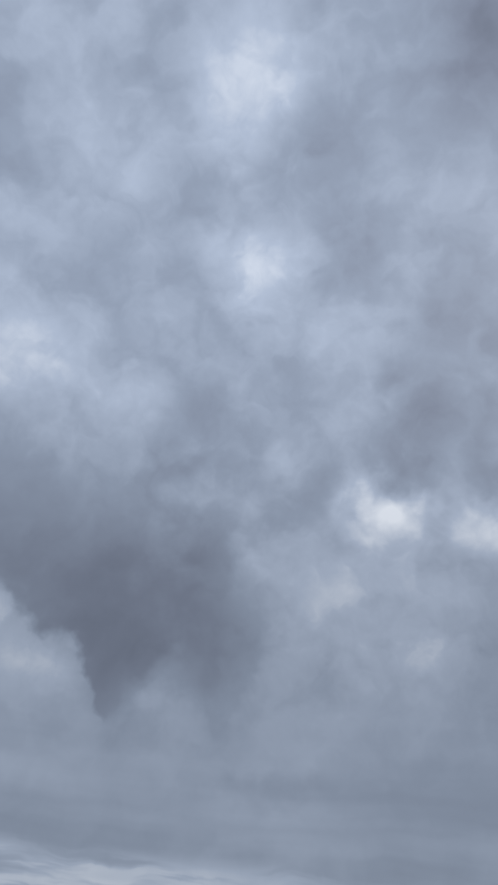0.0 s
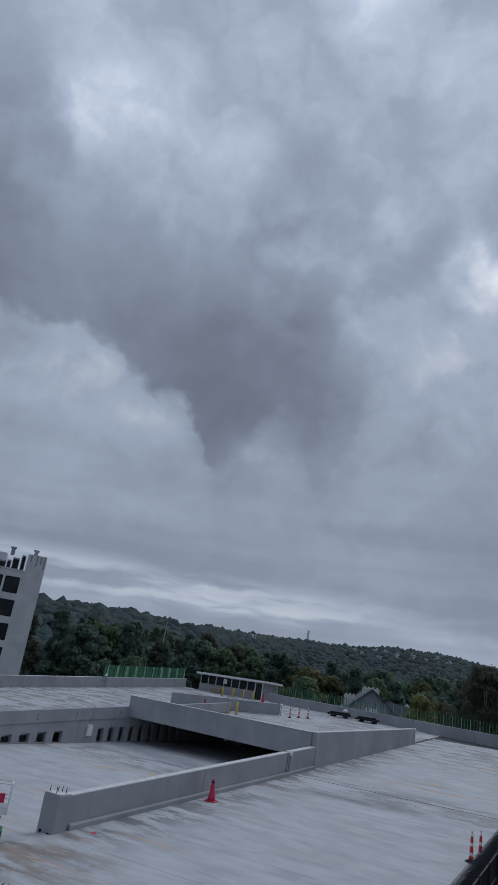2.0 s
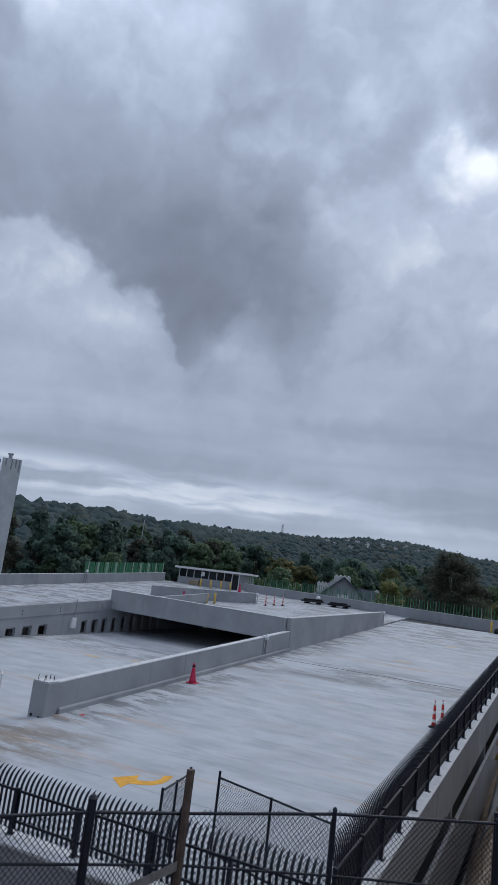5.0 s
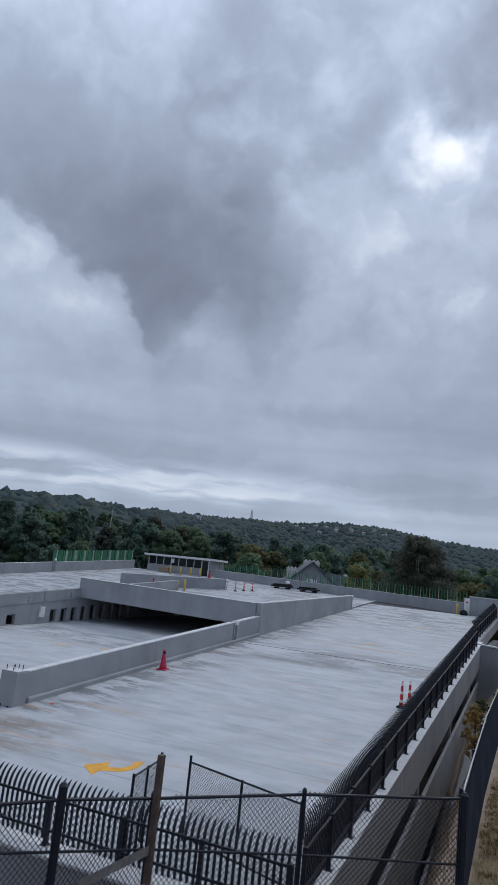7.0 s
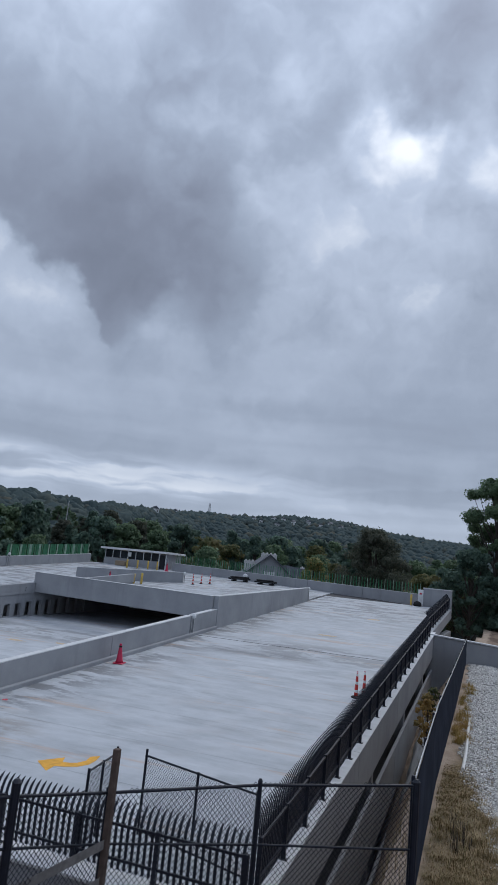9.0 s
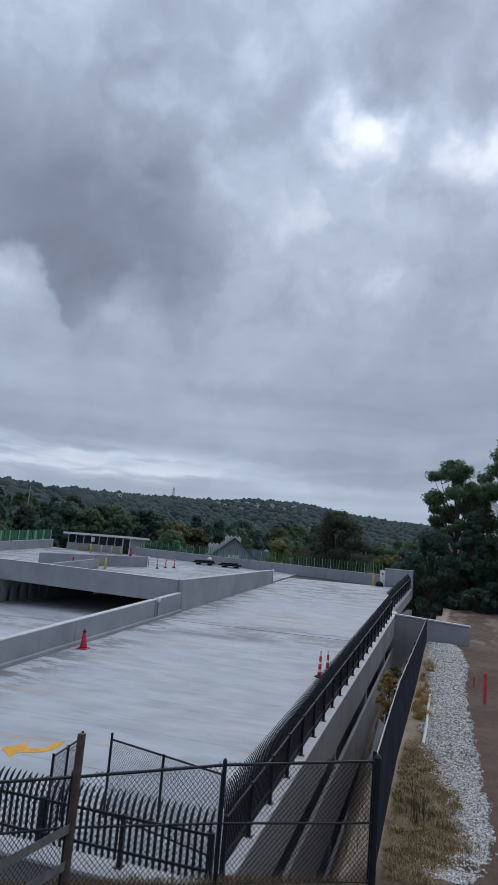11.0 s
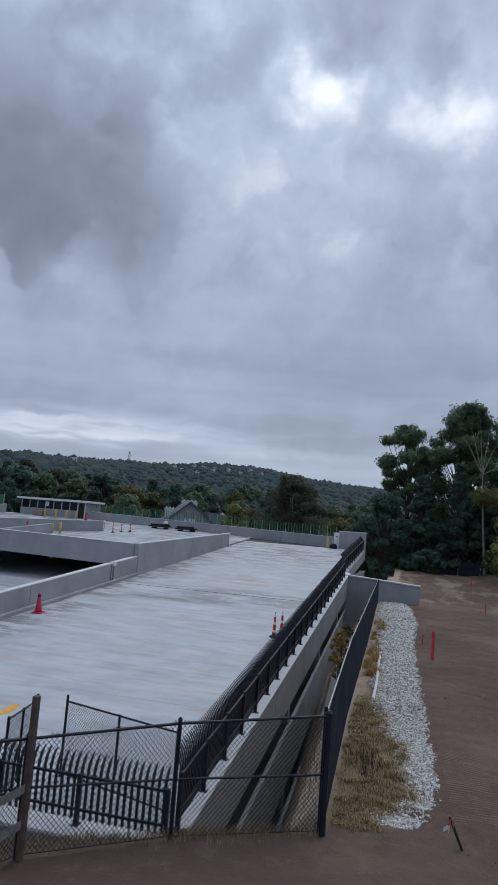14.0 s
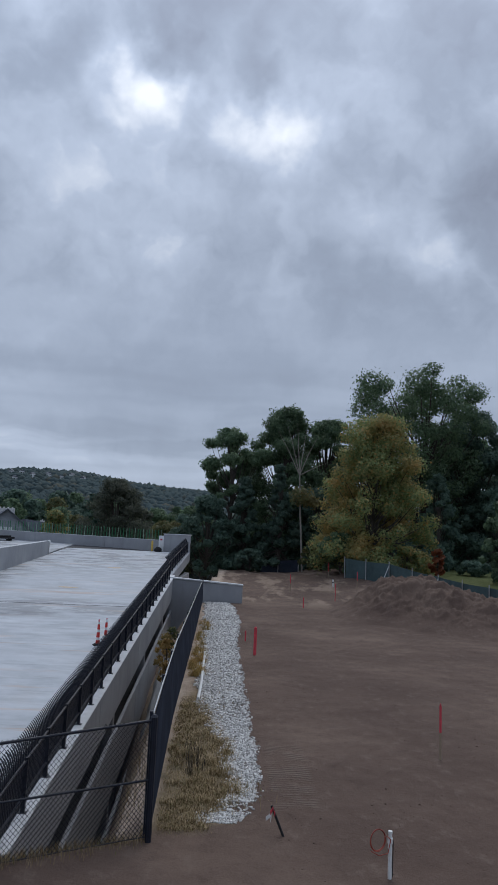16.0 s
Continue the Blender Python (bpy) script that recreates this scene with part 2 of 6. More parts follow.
def earth(t, b):
    p = where(t)
    xyz = t.node("ShaderNodeSeparateXYZ")
    t.put(xyz.inputs[0], p)
    x, y = xyz.outputs[0], xyz.outputs[1]
    big = t.noise(p, 0.16, 5.0, 0.62)
    mid = t.noise(p, 1.3, 6.0, 0.62)
    grain = t.noise(p, 22.0, 5.0, 0.7)
    c = t.ramp(big, [(0.3, (0.082, 0.053, 0.042)), (0.5, (0.120, 0.081, 0.063)), (0.72, (0.190, 0.134, 0.103))])
    c = t.mix(t.span(mid, 0.4, 0.75, 0.0, 0.5), c, (0.082, 0.055, 0.044))
    scuff = t.noise(stretched(t, p, 1.5, 1.0, 1.0), 1.7, 7.0, 0.70)
    c = t.mix(t.span(scuff, 0.52, 0.72, 0.0, 0.55), c, (0.185, 0.138, 0.110))
    c = t.mix(t.span(scuff, 0.46, 0.30, 0.0, 0.45), c, (0.062, 0.040, 0.033))
    # pale dug streaks near the crest, and litter of dry grass along the screened fence
    crest_ = t.math("MULTIPLY", t.math("MULTIPLY", t.span(y, 44.0, 52.0), t.span(y, 84.0, 74.0)), t.span(x, 14.0, 9.0))
    dug = t.span(t.noise(stretched(t, p, 0.55, 0.16, 1.0), 1.0, 5.0, 0.66), 0.46, 0.62, 0.0, 0.75)
    c = t.mix(t.math("MULTIPLY", crest_, dug), c, (0.30, 0.225, 0.17))
    litter = t.math("MULTIPLY", t.math("MULTIPLY", t.span(t.math("ADD", x, t.math("MULTIPLY", t.math("SUBTRACT", mid, 0.5), 1.6)), 0.2, -0.25), t.span(y, 11.7, 12.4)), t.span(y, 34.0, 18.0))
    c = t.mix(t.math("MULTIPLY", litter, 0.85), c, t.ramp(scuff, [(0.3, (0.12, 0.095, 0.055)), (0.7, (0.33, 0.255, 0.16))]))
    c = t.mix(t.span(grain, 0.55, 0.8, 0.0, 0.5), c, (0.20, 0.165, 0.14))
    tracks = t.node("ShaderNodeTexWave")
    tracks.bands_direction = "Y"
    tracks.inputs["Scale"].default_value, tracks.inputs["Distortion"].default_value = 2.6, 1.2
    t.put(tracks.inputs["Vector"], p)
    rut = t.math("MULTIPLY", t.math("MULTIPLY", t.span(x, 0.75, 0.9), t.span(x, 1.75, 1.55)), t.math("MULTIPLY", t.span(y, 12.6, 13.4), t.span(y, 18.0, 16.2)))
    cleat = t.math("MULTIPLY", t.math("MULTIPLY", rut, tracks.outputs[1]), t.span(mid, 0.4, 0.55))
    c = t.mix(t.math("MULTIPLY", cleat, 0.5), c, (0.21, 0.17, 0.14))
    # sandy bank beside the garage
    wob = t.math("MULTIPLY", t.math("SUBTRACT", mid, 0.5), 1.2)
    bank = t.math("MULTIPLY", t.span(t.math("ADD", x, wob), -1.1, -1.5), t.span(y, 11.4, 12.2))
    c = t.mix(bank, c, t.ramp(mid, [(0.3, (0.33, 0.25, 0.19)), (0.7, (0.54, 0.43, 0.34))]))
    # lawn behind the screened fence, and the wooded valley
    lawn = t.math("MULTIPLY", t.span(x, 17.0, 19.0), t.span(y, 44.0, 47.0))
    c = t.mix(lawn, c, t.ramp(mid, [(0.3, (0.075, 0.095, 0.03)), (0.7, (0.14, 0.15, 0.055))]))
    wild = t.math("MAXIMUM", t.span(y, 84.0, 92.0), t.span(x, -50.5, -53.0))
    c = t.mix(wild, c, t.ramp(mid, [(0.3, (0.036, 0.050, 0.046)), (0.7, (0.060, 0.078, 0.070))]))
    t.put(b.inputs["Base Color"], c)
    relief(t, b, t.math("ADD", t.math("ADD", t.math("ADD", mid, t.math("MULTIPLY", scuff, 0.8)), t.math("MULTIPLY", cleat, 0.5)), t.math("MULTIPLY", grain, 0.35)), 0.85, 0.07)


def leaf(dark, light, fall=None):
    def build(t, b):
        isl = t.node("ShaderNodeNewGeometry").outputs["Random Per Island"]
        c = t.ramp(isl, [(0.0, dark), (0.75, light), (1.0, fall or light)])
        big = t.noise(where(t), 0.25, 2.0, 0.5)
        c = t.mix(t.span(big, 0.46, 0.70, 0.0, 0.55 if fall else 0.3), c, fall or dark)
        v = t.node("ShaderNodeHueSaturation")
        t.put(v.inputs["Color"], c)
        t.put(v.inputs["Value"], t.math("MULTIPLY_ADD", chance(t), 0.32, 0.84))
        t.put(b.inputs["Base Color"], v.outputs[0])
        through_leaf, both_ = t.node("ShaderNodeBsdfTranslucent"), t.node("ShaderNodeMixShader")
        t.put(through_leaf.inputs[0], v.outputs[0])
        both_.inputs[0].default_value = 0.5
        t.put(both_.inputs[1], b.outputs[0])
        t.put(both_.inputs[2], through_leaf.outputs[0])
        out = [q for q in t.tree.nodes if q.bl_idname == "ShaderNodeOutputMaterial"][0]
        t.put(out.inputs[0], both_.outputs[0])
    return build


def hill_woods(t, b):
    isl = t.node("ShaderNodeNewGeometry").outputs["Random Per Island"]
    fine = t.noise(where(t), 0.5, 4.0, 0.6)
    stand_ = t.noise(where(t), 0.012, 3.0, 0.5)
    # the blue-grey haze of distance is mixed into these foliage colours
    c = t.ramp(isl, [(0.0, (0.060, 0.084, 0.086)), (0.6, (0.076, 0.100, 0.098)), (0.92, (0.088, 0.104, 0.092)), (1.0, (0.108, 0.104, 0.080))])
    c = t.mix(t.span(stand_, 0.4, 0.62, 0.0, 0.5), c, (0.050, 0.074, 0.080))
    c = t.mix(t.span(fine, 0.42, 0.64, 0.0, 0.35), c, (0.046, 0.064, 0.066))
    t.put(b.inputs["Base Color"], c)
    relief(t, b, fine, 0.4, 0.8)


def gravel_stone(t, b):
    isl = t.node("ShaderNodeNewGeometry").outputs["Random Per Island"]
    t.put(b.inputs["Base Color"], t.ramp(isl, [(0.0, (0.22, 0.212, 0.20)), (0.5, (0.50, 0.487, 0.465)), (1.0, (0.74, 0.725, 0.69))]))


def straw(t, b):
    isl = t.node("ShaderNodeNewGeometry").outputs["Random Per Island"]
    t.put(b.inputs["Base Color"], t.ramp(isl, [(0.0, (0.16, 0.115, 0.06)), (0.45, (0.34, 0.25, 0.14)), (0.8, (0.50, 0.385, 0.23)), (1.0, (0.19, 0.19, 0.08))]))


def banded(first, second, pitch, lift=0.0):
    """Reflective collars round a cone or post, by height over its own base."""
    def build(t, b):
        xyz = t.node("ShaderNodeSeparateXYZ")
        t.put(xyz.inputs[0], t.node("ShaderNodeTexCoord").outputs["Object"])
        f = t.math("FRACT", t.math("DIVIDE", t.math("ADD", xyz.outputs[2], lift), pitch))
        t.put(b.inputs["Base Color"], t.mix(t.math("GREATER_THAN", f, 0.66), first, second))
    return build


def window_glass(t, b):
    t.put(b.inputs["Base Color"], t.ramp(t.noise(where(t), 0.4, 2.0), [(0.35, (0.008, 0.010, 0.014)), (0.7, (0.03, 0.035, 0.045))]))


M_DECK = material("deck_concrete", deck_concrete, 0.7)
M_WALL = material("wall_concrete", wall_concrete, 0.85)
M_COPING = material("coping_concrete", plain((0.60, 0.61, 0.62), 0.12, 2.0, 0.1), 0.75)
M_EARTH = material("earth", earth, 0.95, spec=0.2)
M_BLACK = material("black_coated_steel", plain((0.009, 0.012, 0.022), 0.3, 8.0), 0.5)
# the same dark tone doubles as painted shade on the lane's end wall
M_SCREEN_AND_SHADE = material("screen_fabric_and_lane_shade", plain((0.030, 0.036, 0.052), 0.25, 1.2, 0.2), 0.95, spec=0.03)
M_SCREEN_G = material("green_screen_fabric", plain((0.05, 0.085, 0.09), 0.25, 1.0, 0.2), 0.8)
M_GALV = material("galvanised_steel", plain((0.42, 0.43, 0.44), 0.15, 6.0), 0.4, 0.7)
M_RUSTPOST = material("weathered_brown_timber", plain((0.10, 0.072, 0.06), 0.35, 7.0, 0.3), 0.85)
M_GREYRAIL = material("grey_timber_rail", plain((0.20, 0.19, 0.18), 0.3, 8.0, 0.3), 0.8)
M_RED = material("red_orange_plastic", plain((0.56, 0.03, 0.085), 0.15, 5.0), 0.5)
M_STRIPE = material("red_and_white_bands", banded((0.62, 0.05, 0.04), (0.75, 0.75, 0.75), 0.31), 0.5)
M_RUBBER = material("black_rubber", plain((0.012, 0.012, 0.013), 0.3, 9.0), 0.8)
M_YELLOW = material("yellow_bollard_paint", plain((0.68, 0.46, 0.10), 0.12, 4.0), 0.55)
M_ARROW = material("orange_yellow_road_paint", plain((0.72, 0.36, 0.04), 0.18, 6.0, 0.1), 0.7)
M_FADED = material("faded_spray_paint", plain((0.52, 0.41, 0.28), 0.2, 6.0), 0.75)
M_GREENROD = material("green_coated_steel", plain((0.05, 0.20, 0.10), 0.3, 3.0), 0.6)
M_GREENSLAT = material("green_slat", plain((0.034, 0.15, 0.072), 0.35, 2.5), 0.6)
M_PALEROD = material("pale_green_rod", plain((0.22, 0.33, 0.25), 0.3, 3.0), 0.6)
M_WHITE = material("white_paint", plain((0.70, 0.71, 0.72), 0.1, 3.0), 0.5)
M_LIFTGREEN = material("green_machine_paint", plain((0.02, 0.14, 0.06), 0.2, 4.0), 0.45)
M_GLASS = material("dark_window_glass", window_glass, 0.25, 0.0, 0.25)
M_STUCCO = material("pale_grey_facade", plain((0.60, 0.61, 0.62), 0.12, 0.6), 0.85)
M_HOUSEWALL = material("grey_house_cladding", plain((0.30, 0.31, 0.34), 0.15, 2.0), 0.8)
M_ROOF = material("slate_roof", plain((0.12, 0.13, 0.15), 0.25, 1.5), 0.8)
M_BRICKW = material("white_chimney_brick", plain((0.55, 0.55, 0.54), 0.15, 3.0), 0.8)
M_BARK = material("bark", plain((0.075, 0.065, 0.055), 0.4, 4.0, 0.5), 0.9)
M_PALEBARK = material("pale_bark", plain((0.26, 0.24, 0.21), 0.3, 4.0, 0.4), 0.9)
M_LEAF = material("dark_green_leaves", leaf((0.078, 0.128, 0.076), (0.165, 0.245, 0.135)), 0.6, spec=0.25)
M_LEAF2 = material("deep_green_leaves", leaf((0.068, 0.116, 0.094), (0.135, 0.205, 0.152)), 0.65, spec=0.2)
M_MAPLE = material("turning_maple_leaves", leaf((0.140, 0.190, 0.080), (0.270, 0.310, 0.125), (0.44, 0.260, 0.095)), 0.6, spec=0.25)
M_REDLEAF = material("red_turned_leaves", leaf((0.17, 0.05, 0.025), (0.30, 0.10, 0.04)), 0.6)
M_OLIVE = material("olive_leaves", leaf((0.070, 0.092, 0.042), (0.155, 0.170, 0.075), (0.235, 0.185, 0.080)), 0.6, spec=0.25)
M_PURPLE = material("copper_green_leaves", leaf((0.056, 0.070, 0.054), (0.118, 0.126, 0.092)), 0.65, spec=0.2)
M_GOLDLEAF = material("yellow_turned_leaves", leaf((0.22, 0.17, 0.06), (0.40, 0.30, 0.12), (0.44, 0.27, 0.10)), 0.6, spec=0.2)
M_HILL = material("hazed_distant_woods", hill_woods, 0.95, spec=0.05)
M_STONE = material("crushed_stone", gravel_stone, 0.85)
M_STRAW = material("dry_grass", straw, 0.9, spec=0.1)
# also colours the garage interior, where the dark is shade, not sealant
M_SEAL_AND_SHADE = material("joint_seal_and_interior_shade", plain((0.05, 0.05, 0.055), 0.2, 5.0), 0.8)
M_PVC = material("white_plastic_pipe", plain((0.72, 0.72, 0.70), 0.08, 8.0), 0.4)
M_STAKE = material("pink_red_stake_paint", plain((0.60, 0.06, 0.08), 0.2, 12.0), 0.7)
M_WOOD = material("raw_stake_wood", plain((0.30, 0.23, 0.16), 0.25, 12.0), 0.8)
M_HOSE = material("red_cable", plain((0.30, 0.06, 0.04), 0.2, 9.0), 0.5)

# ---- builders ----
CUBE_FACES = ((0, 3, 2, 1), (4, 5, 6, 7), (0, 1, 5, 4), (1, 2, 6, 5), (2, 3, 7, 6), (3, 0, 4, 7))


def solid(bm, corners):
    """A six-sided solid from four lower and four upper corners."""
    v = [bm.verts.new(c) for c in corners]
    return [bm.faces.new([v[i] for i in f]) for f in CUBE_FACES]


def block(bm, x0, x1, y0, y1, z0, z1):
    return solid(bm, [(x0, y0, z0), (x1, y0, z0), (x1, y1, z0), (x0, y1, z0), (x0, y0, z1), (x1, y0, z1), (x1, y1, z1), (x0, y1, z1)])


def run(bm, a, b, half, low, high):
    """An upright plank from a to b: half its thickness, and its lower and upper height over the ends' z."""
    a, b = Vector(a), Vector(b)
    d = (b - a).xy.normalized()
    n = Vector((-d.y, d.x, 0)) * half
    up = Vector((0, 0, 1))
    return solid(bm, [a + n + up * low, a - n + up * low, b - n + up * low, b + n + up * low, a + n + up * high, a - n + up * high, b - n + up * high, b + n + up * high])


def rod(bm, a, b, r, sides=6, r2=None):
    a, b = Vector(a), Vector(b)
    q = (b - a).to_track_quat("Z", "Y")
    r2 = r if r2 is None else r2
    ring = [[bm.verts.new(p + q @ Vector((math.cos(2 * math.pi * i / sides) * s, math.sin(2 * math.pi * i / sides) * s, 0))) for i in range(sides)] for p, s in ((a, r), (b, r2))]
    for i in range(sides):
        bm.faces.new((ring[0][i], ring[0][(i + 1) % sides], ring[1][(i + 1) % sides], ring[1][i]))
    bm.faces.new(ring[0][::-1])
    bm.faces.new(ring[1])


def tube(bm, pts, r, sides=6):
    for a, b in zip(pts, pts[1:]):
        rod(bm, a, b, r, sides)


def lathe(bm, profile, sides=16, at=(0, 0, 0)):
    """A turned solid from (radius, height) pairs."""
    rings = [[bm.verts.new((at[0] + r * math.cos(2 * math.pi * i / sides), at[1] + r * math.sin(2 * math.pi * i / sides), at[2] + z)) for i in range(sides)] for r, z in profile]
    for lo, hi in zip(rings, rings[1:]):
        for i in range(sides):
            bm.faces.new((lo[i], lo[(i + 1) % sides], hi[(i + 1) % sides], hi[i]))
    bm.faces.new(rings[0][::-1])
    bm.faces.new(rings[-1])


def finish(name, bm, mat, bevel=0.0, smooth=False):
    if bevel:
        bmesh.ops.bevel(bm, geom=bm.edges[:], offset=bevel, segments=1, affect="EDGES")
    bmesh.ops.recalc_face_normals(bm, faces=bm.faces)
    me = bpy.data.meshes.new(name)
    bm.to_mesh(me)
    bm.free()
    me.materials.append(mat)
    if smooth:
        me.shade_smooth()
    return me


def thing(name, label, category, group="", kind="", at=None):
    ob = new(name)
    ob.empty_display_size = 0.2
    if at is not None:
        ob.location = at
    return tagged(ob, label, category, group, kind)


def part(name, bm, mat, parent, label="", bevel=0.0, smooth=False):
    ob = new(name, finish(name, bm, mat, bevel, smooth))
    ob.parent = parent
    return tagged(ob, label)


def single(name, bm, mat, label, category, group="", kind="", bevel=0.0, smooth=False):
    return tagged(new(name, finish(name, bm, mat, bevel, smooth)), label, category, group, kind)


def piece(name, mesh, parent, m):
    ob = new(name, mesh)
    ob.parent = parent
    ob.matrix_basis = m
    return ob


def cloud(name, verts, faces, mat, parent=None):
    me = bpy.data.meshes.new(name)
    me.from_pydata(verts.tolist() if hasattr(verts, "tolist") else verts, [], faces.tolist() if hasattr(faces, "tolist") else faces)
    me.materials.append(mat)
    ob = new(name, me)
    ob.parent = parent
    return ob


def smooth01(v, a, b):
    t = np.clip((v - a) / (b - a), 0, 1)
    return t * t * (3 - 2 * t)


# ---- the ground: one sheet from the dirt lot to the hills ----
RIDGE_TURN = [-60, -25, 0, 5, 9, 13, 17, 20, 23.5, 27, 30, 34, 38, 43, 60, 90]
RIDGE_RISE = [3.5, 3.5, 3.8, 3.85, 4.2, 4.75, 4.75, 4.45, 4.3, 4.2, 4.2, 4.4, 4.75, 4.65, 4.6, 4.2]
RIDGE_FAR = [900, 900, 1300, 1350, 1400, 1450, 1500, 1400, 1300, 900, 520, 430, 400, 380, 380, 400]


def edge_x(y):
    """The garage's outer edge beside the dirt lot."""
    return -3.95 - 0.018 * (y - 13)


def ramp_z(y):
    return -1.87 + 0.073 * y


def screen_x(y):
    return np.interp(y, [11.5, 14.3, 19.2, 27.3, 35.0, 48.0], [-1.18, -1.30, -1.50, -1.70, -1.90, -2.23])


def lumps(x, y, s, seed=0.0):
    return np.array([noise.noise(Vector((a * s, b * s, seed))) for a, b in zip(np.ravel(x), np.ravel(y))]).reshape(np.shape(x))


def ground_z(x, y, rough=True):
    x, y = np.asarray(x, float), np.asarray(y, float)
    r, turn = np.hypot(x, y), np.degrees(np.arctan2(-x, y))
    lot = 0.35 * smooth01(y, 30, 48) + 0.75 * smooth01(y, 48, 75) + 0.9 * smooth01(y, 44, 64) * smooth01(x, 5, 12)
    z = lot
    if rough:
        z = z + 0.05 * lumps(x, y, 0.5, 3.0) + 0.02 * lumps(x, y, 2.2, 8.0)
    # the bank down to the garage's foot, and the pit that it stands in
    sx = screen_x(y)
    out = np.clip(sx - 0.15 - x, 0, None)
    bank = z - 1.0 * np.minimum(out, 0.45) - np.clip(out - 0.45, 0, None) * np.interp(y, [13, 27, 36, 48], [3.6, 2.8, 1.6, 1.4]) + 0.16 * lumps(x, y, 0.7, 1.0)
    pit = np.maximum(bank, -7.5)
    z = np.where((y > 12.6) & (x < sx - 0.15) & (y < 49), pit, z)
    front = z - 1.7 * smooth01(y - (11.58 + 0.55 * np.minimum(x + 1.15, 0)), 0.15, 1.1)
    z = np.where((x < sx - 0.15) & (y <= 12.6) & (y > 0), front, z)
    z = np.where((x < edge_x(y) - 0.3) & (y > 12.6) & (y < 95) & (x > -55), -7.5, z)
    z = np.where((x < sx - 0.15) & (x >= edge_x(y) - 0.3) & (y >= 49) & (y < 95), np.minimum(z, 0.5 - 0.12 * (y - 49)), z)
    # valley and wooded hills
    rise, far = np.interp(turn, RIDGE_TURN, RIDGE_RISE), np.interp(turn, RIDGE_TURN, RIDGE_FAR)
    crest = far * np.tan(np.radians(rise)) + 4.67 - np.interp(turn, [20, 30], [17.0, 9.0])
    low = -11.0
    hill = low + (crest - low) * smooth01(r, 150, far) ** 1.15 - 0.02 * np.clip(r - far, 0, 400)
    away = smooth01(r, 86, 135)
    away = np.where((turn > 95) | (turn < -95), smooth01(r, 60, 160) * 0.0, away)
    return z * (1 - away) + hill * away


rings = np.concatenate([np.geomspace(1.2, 8, 22)[:-1], np.geomspace(8, 60, 150)[:-1], np.geomspace(60, 4500, 110)])
turns = np.concatenate([np.arange(-30, 55, 0.5), np.arange(55, 330, 5.0)])
rr, tt = np.meshgrid(rings, np.radians(turns), indexing="ij")
gx, gy = -np.sin(tt) * rr, np.cos(tt) * rr
gz = ground_z(gx, gy)
n_r, n_t = gx.shape
gv = np.concatenate([np.stack([gx, gy, gz], -1).reshape(-1, 3), [[0, 0, 0]]])
ids = np.arange(n_r * n_t).reshape(n_r, n_t)
nxt = np.roll(ids, -1, 1)
gf = np.stack([ids[:-1], ids[1:], nxt[1:], nxt[:-1]], -1).reshape(-1, 4).tolist() + [[n_r * n_t, int(a), int(b)] for a, b in zip(ids[0], nxt[0])]
ground = cloud("ground", gv, gf, M_EARTH)
ground.data.shade_smooth()
tagged(ground, "bare brown graded dirt lot running into a wooded valley", "ground", kind="structure")

# ---- the parking garage: sloped decks, parapets and facade ----
X_WALL, X_SLOT, X_LEFT = -16.4, -32.0, -50.3


def floor_z(x, y):
    """Top of the deck at a place."""
    if x > X_WALL - 0.2 or x < X_SLOT:
        return ramp_z(y)
    if y < 18:
        return ramp_z(y)
    if y < 41:
        return -0.556 + 0.0222 * (y - 18)
    return 2.0 + 0.032 * (y - 41) if y < 62 else ramp_z(y)


deck_bed = bmesh.new()
solid(deck_bed, [(X_WALL - 0.3, 12.2, -1.6), (edge_x(12.2) + 0.0, 12.2, -1.6), (edge_x(68) + 0.0, 68, 2.5), (X_WALL - 0.3, 73, 2.8),
                 (X_WALL - 0.3, 12.2, ramp_z(12.2) - 0.09), (edge_x(12.2), 12.2, ramp_z(12.2) - 0.09), (edge_x(68), 68, ramp_z(68) - 0.09), (X_WALL - 0.3, 73, ramp_z(73) - 0.09)])
deck_ramp = single("deck_ramp", deck_bed, M_SEAL_AND_SHADE, "pale broom-finished concrete parking deck rising away", "parking deck", kind="structure")


def back_y(x):
    """The line of the rear parapet."""
    return 69.8 - 0.292 * (x + 7.1)


stops = [12.25] + [13.3 + 3.05 * i for i in range(8)] + [37.62] + [40.7 + 3.05 * i for i in range(10)]
for a, b in zip(stops, stops[1:]):
    gap = 0.03 if abs(a - 37.62) < 0.01 else 0.007
    bm = bmesh.new()
    x0, xa, xb = X_WALL - (0.3 if b < 20 else 0.0), edge_x(a) - 0.02, edge_x(b) - 0.02
    solid(bm, [(x0, a + gap, ramp_z(a + gap) - 0.08), (xa, a + gap, ramp_z(a + gap) - 0.08), (xb, b - 0.007, ramp_z(b) - 0.08), (x0, b - 0.007, ramp_z(b) - 0.08),
               (x0, a + gap, ramp_z(a + gap)), (xa, a + gap, ramp_z(a + gap)), (xb, b - 0.007, ramp_z(b)), (x0, b - 0.007, ramp_z(b))])
    part("deck_panel", bm, M_DECK, deck_ramp)


bm = bmesh.new()
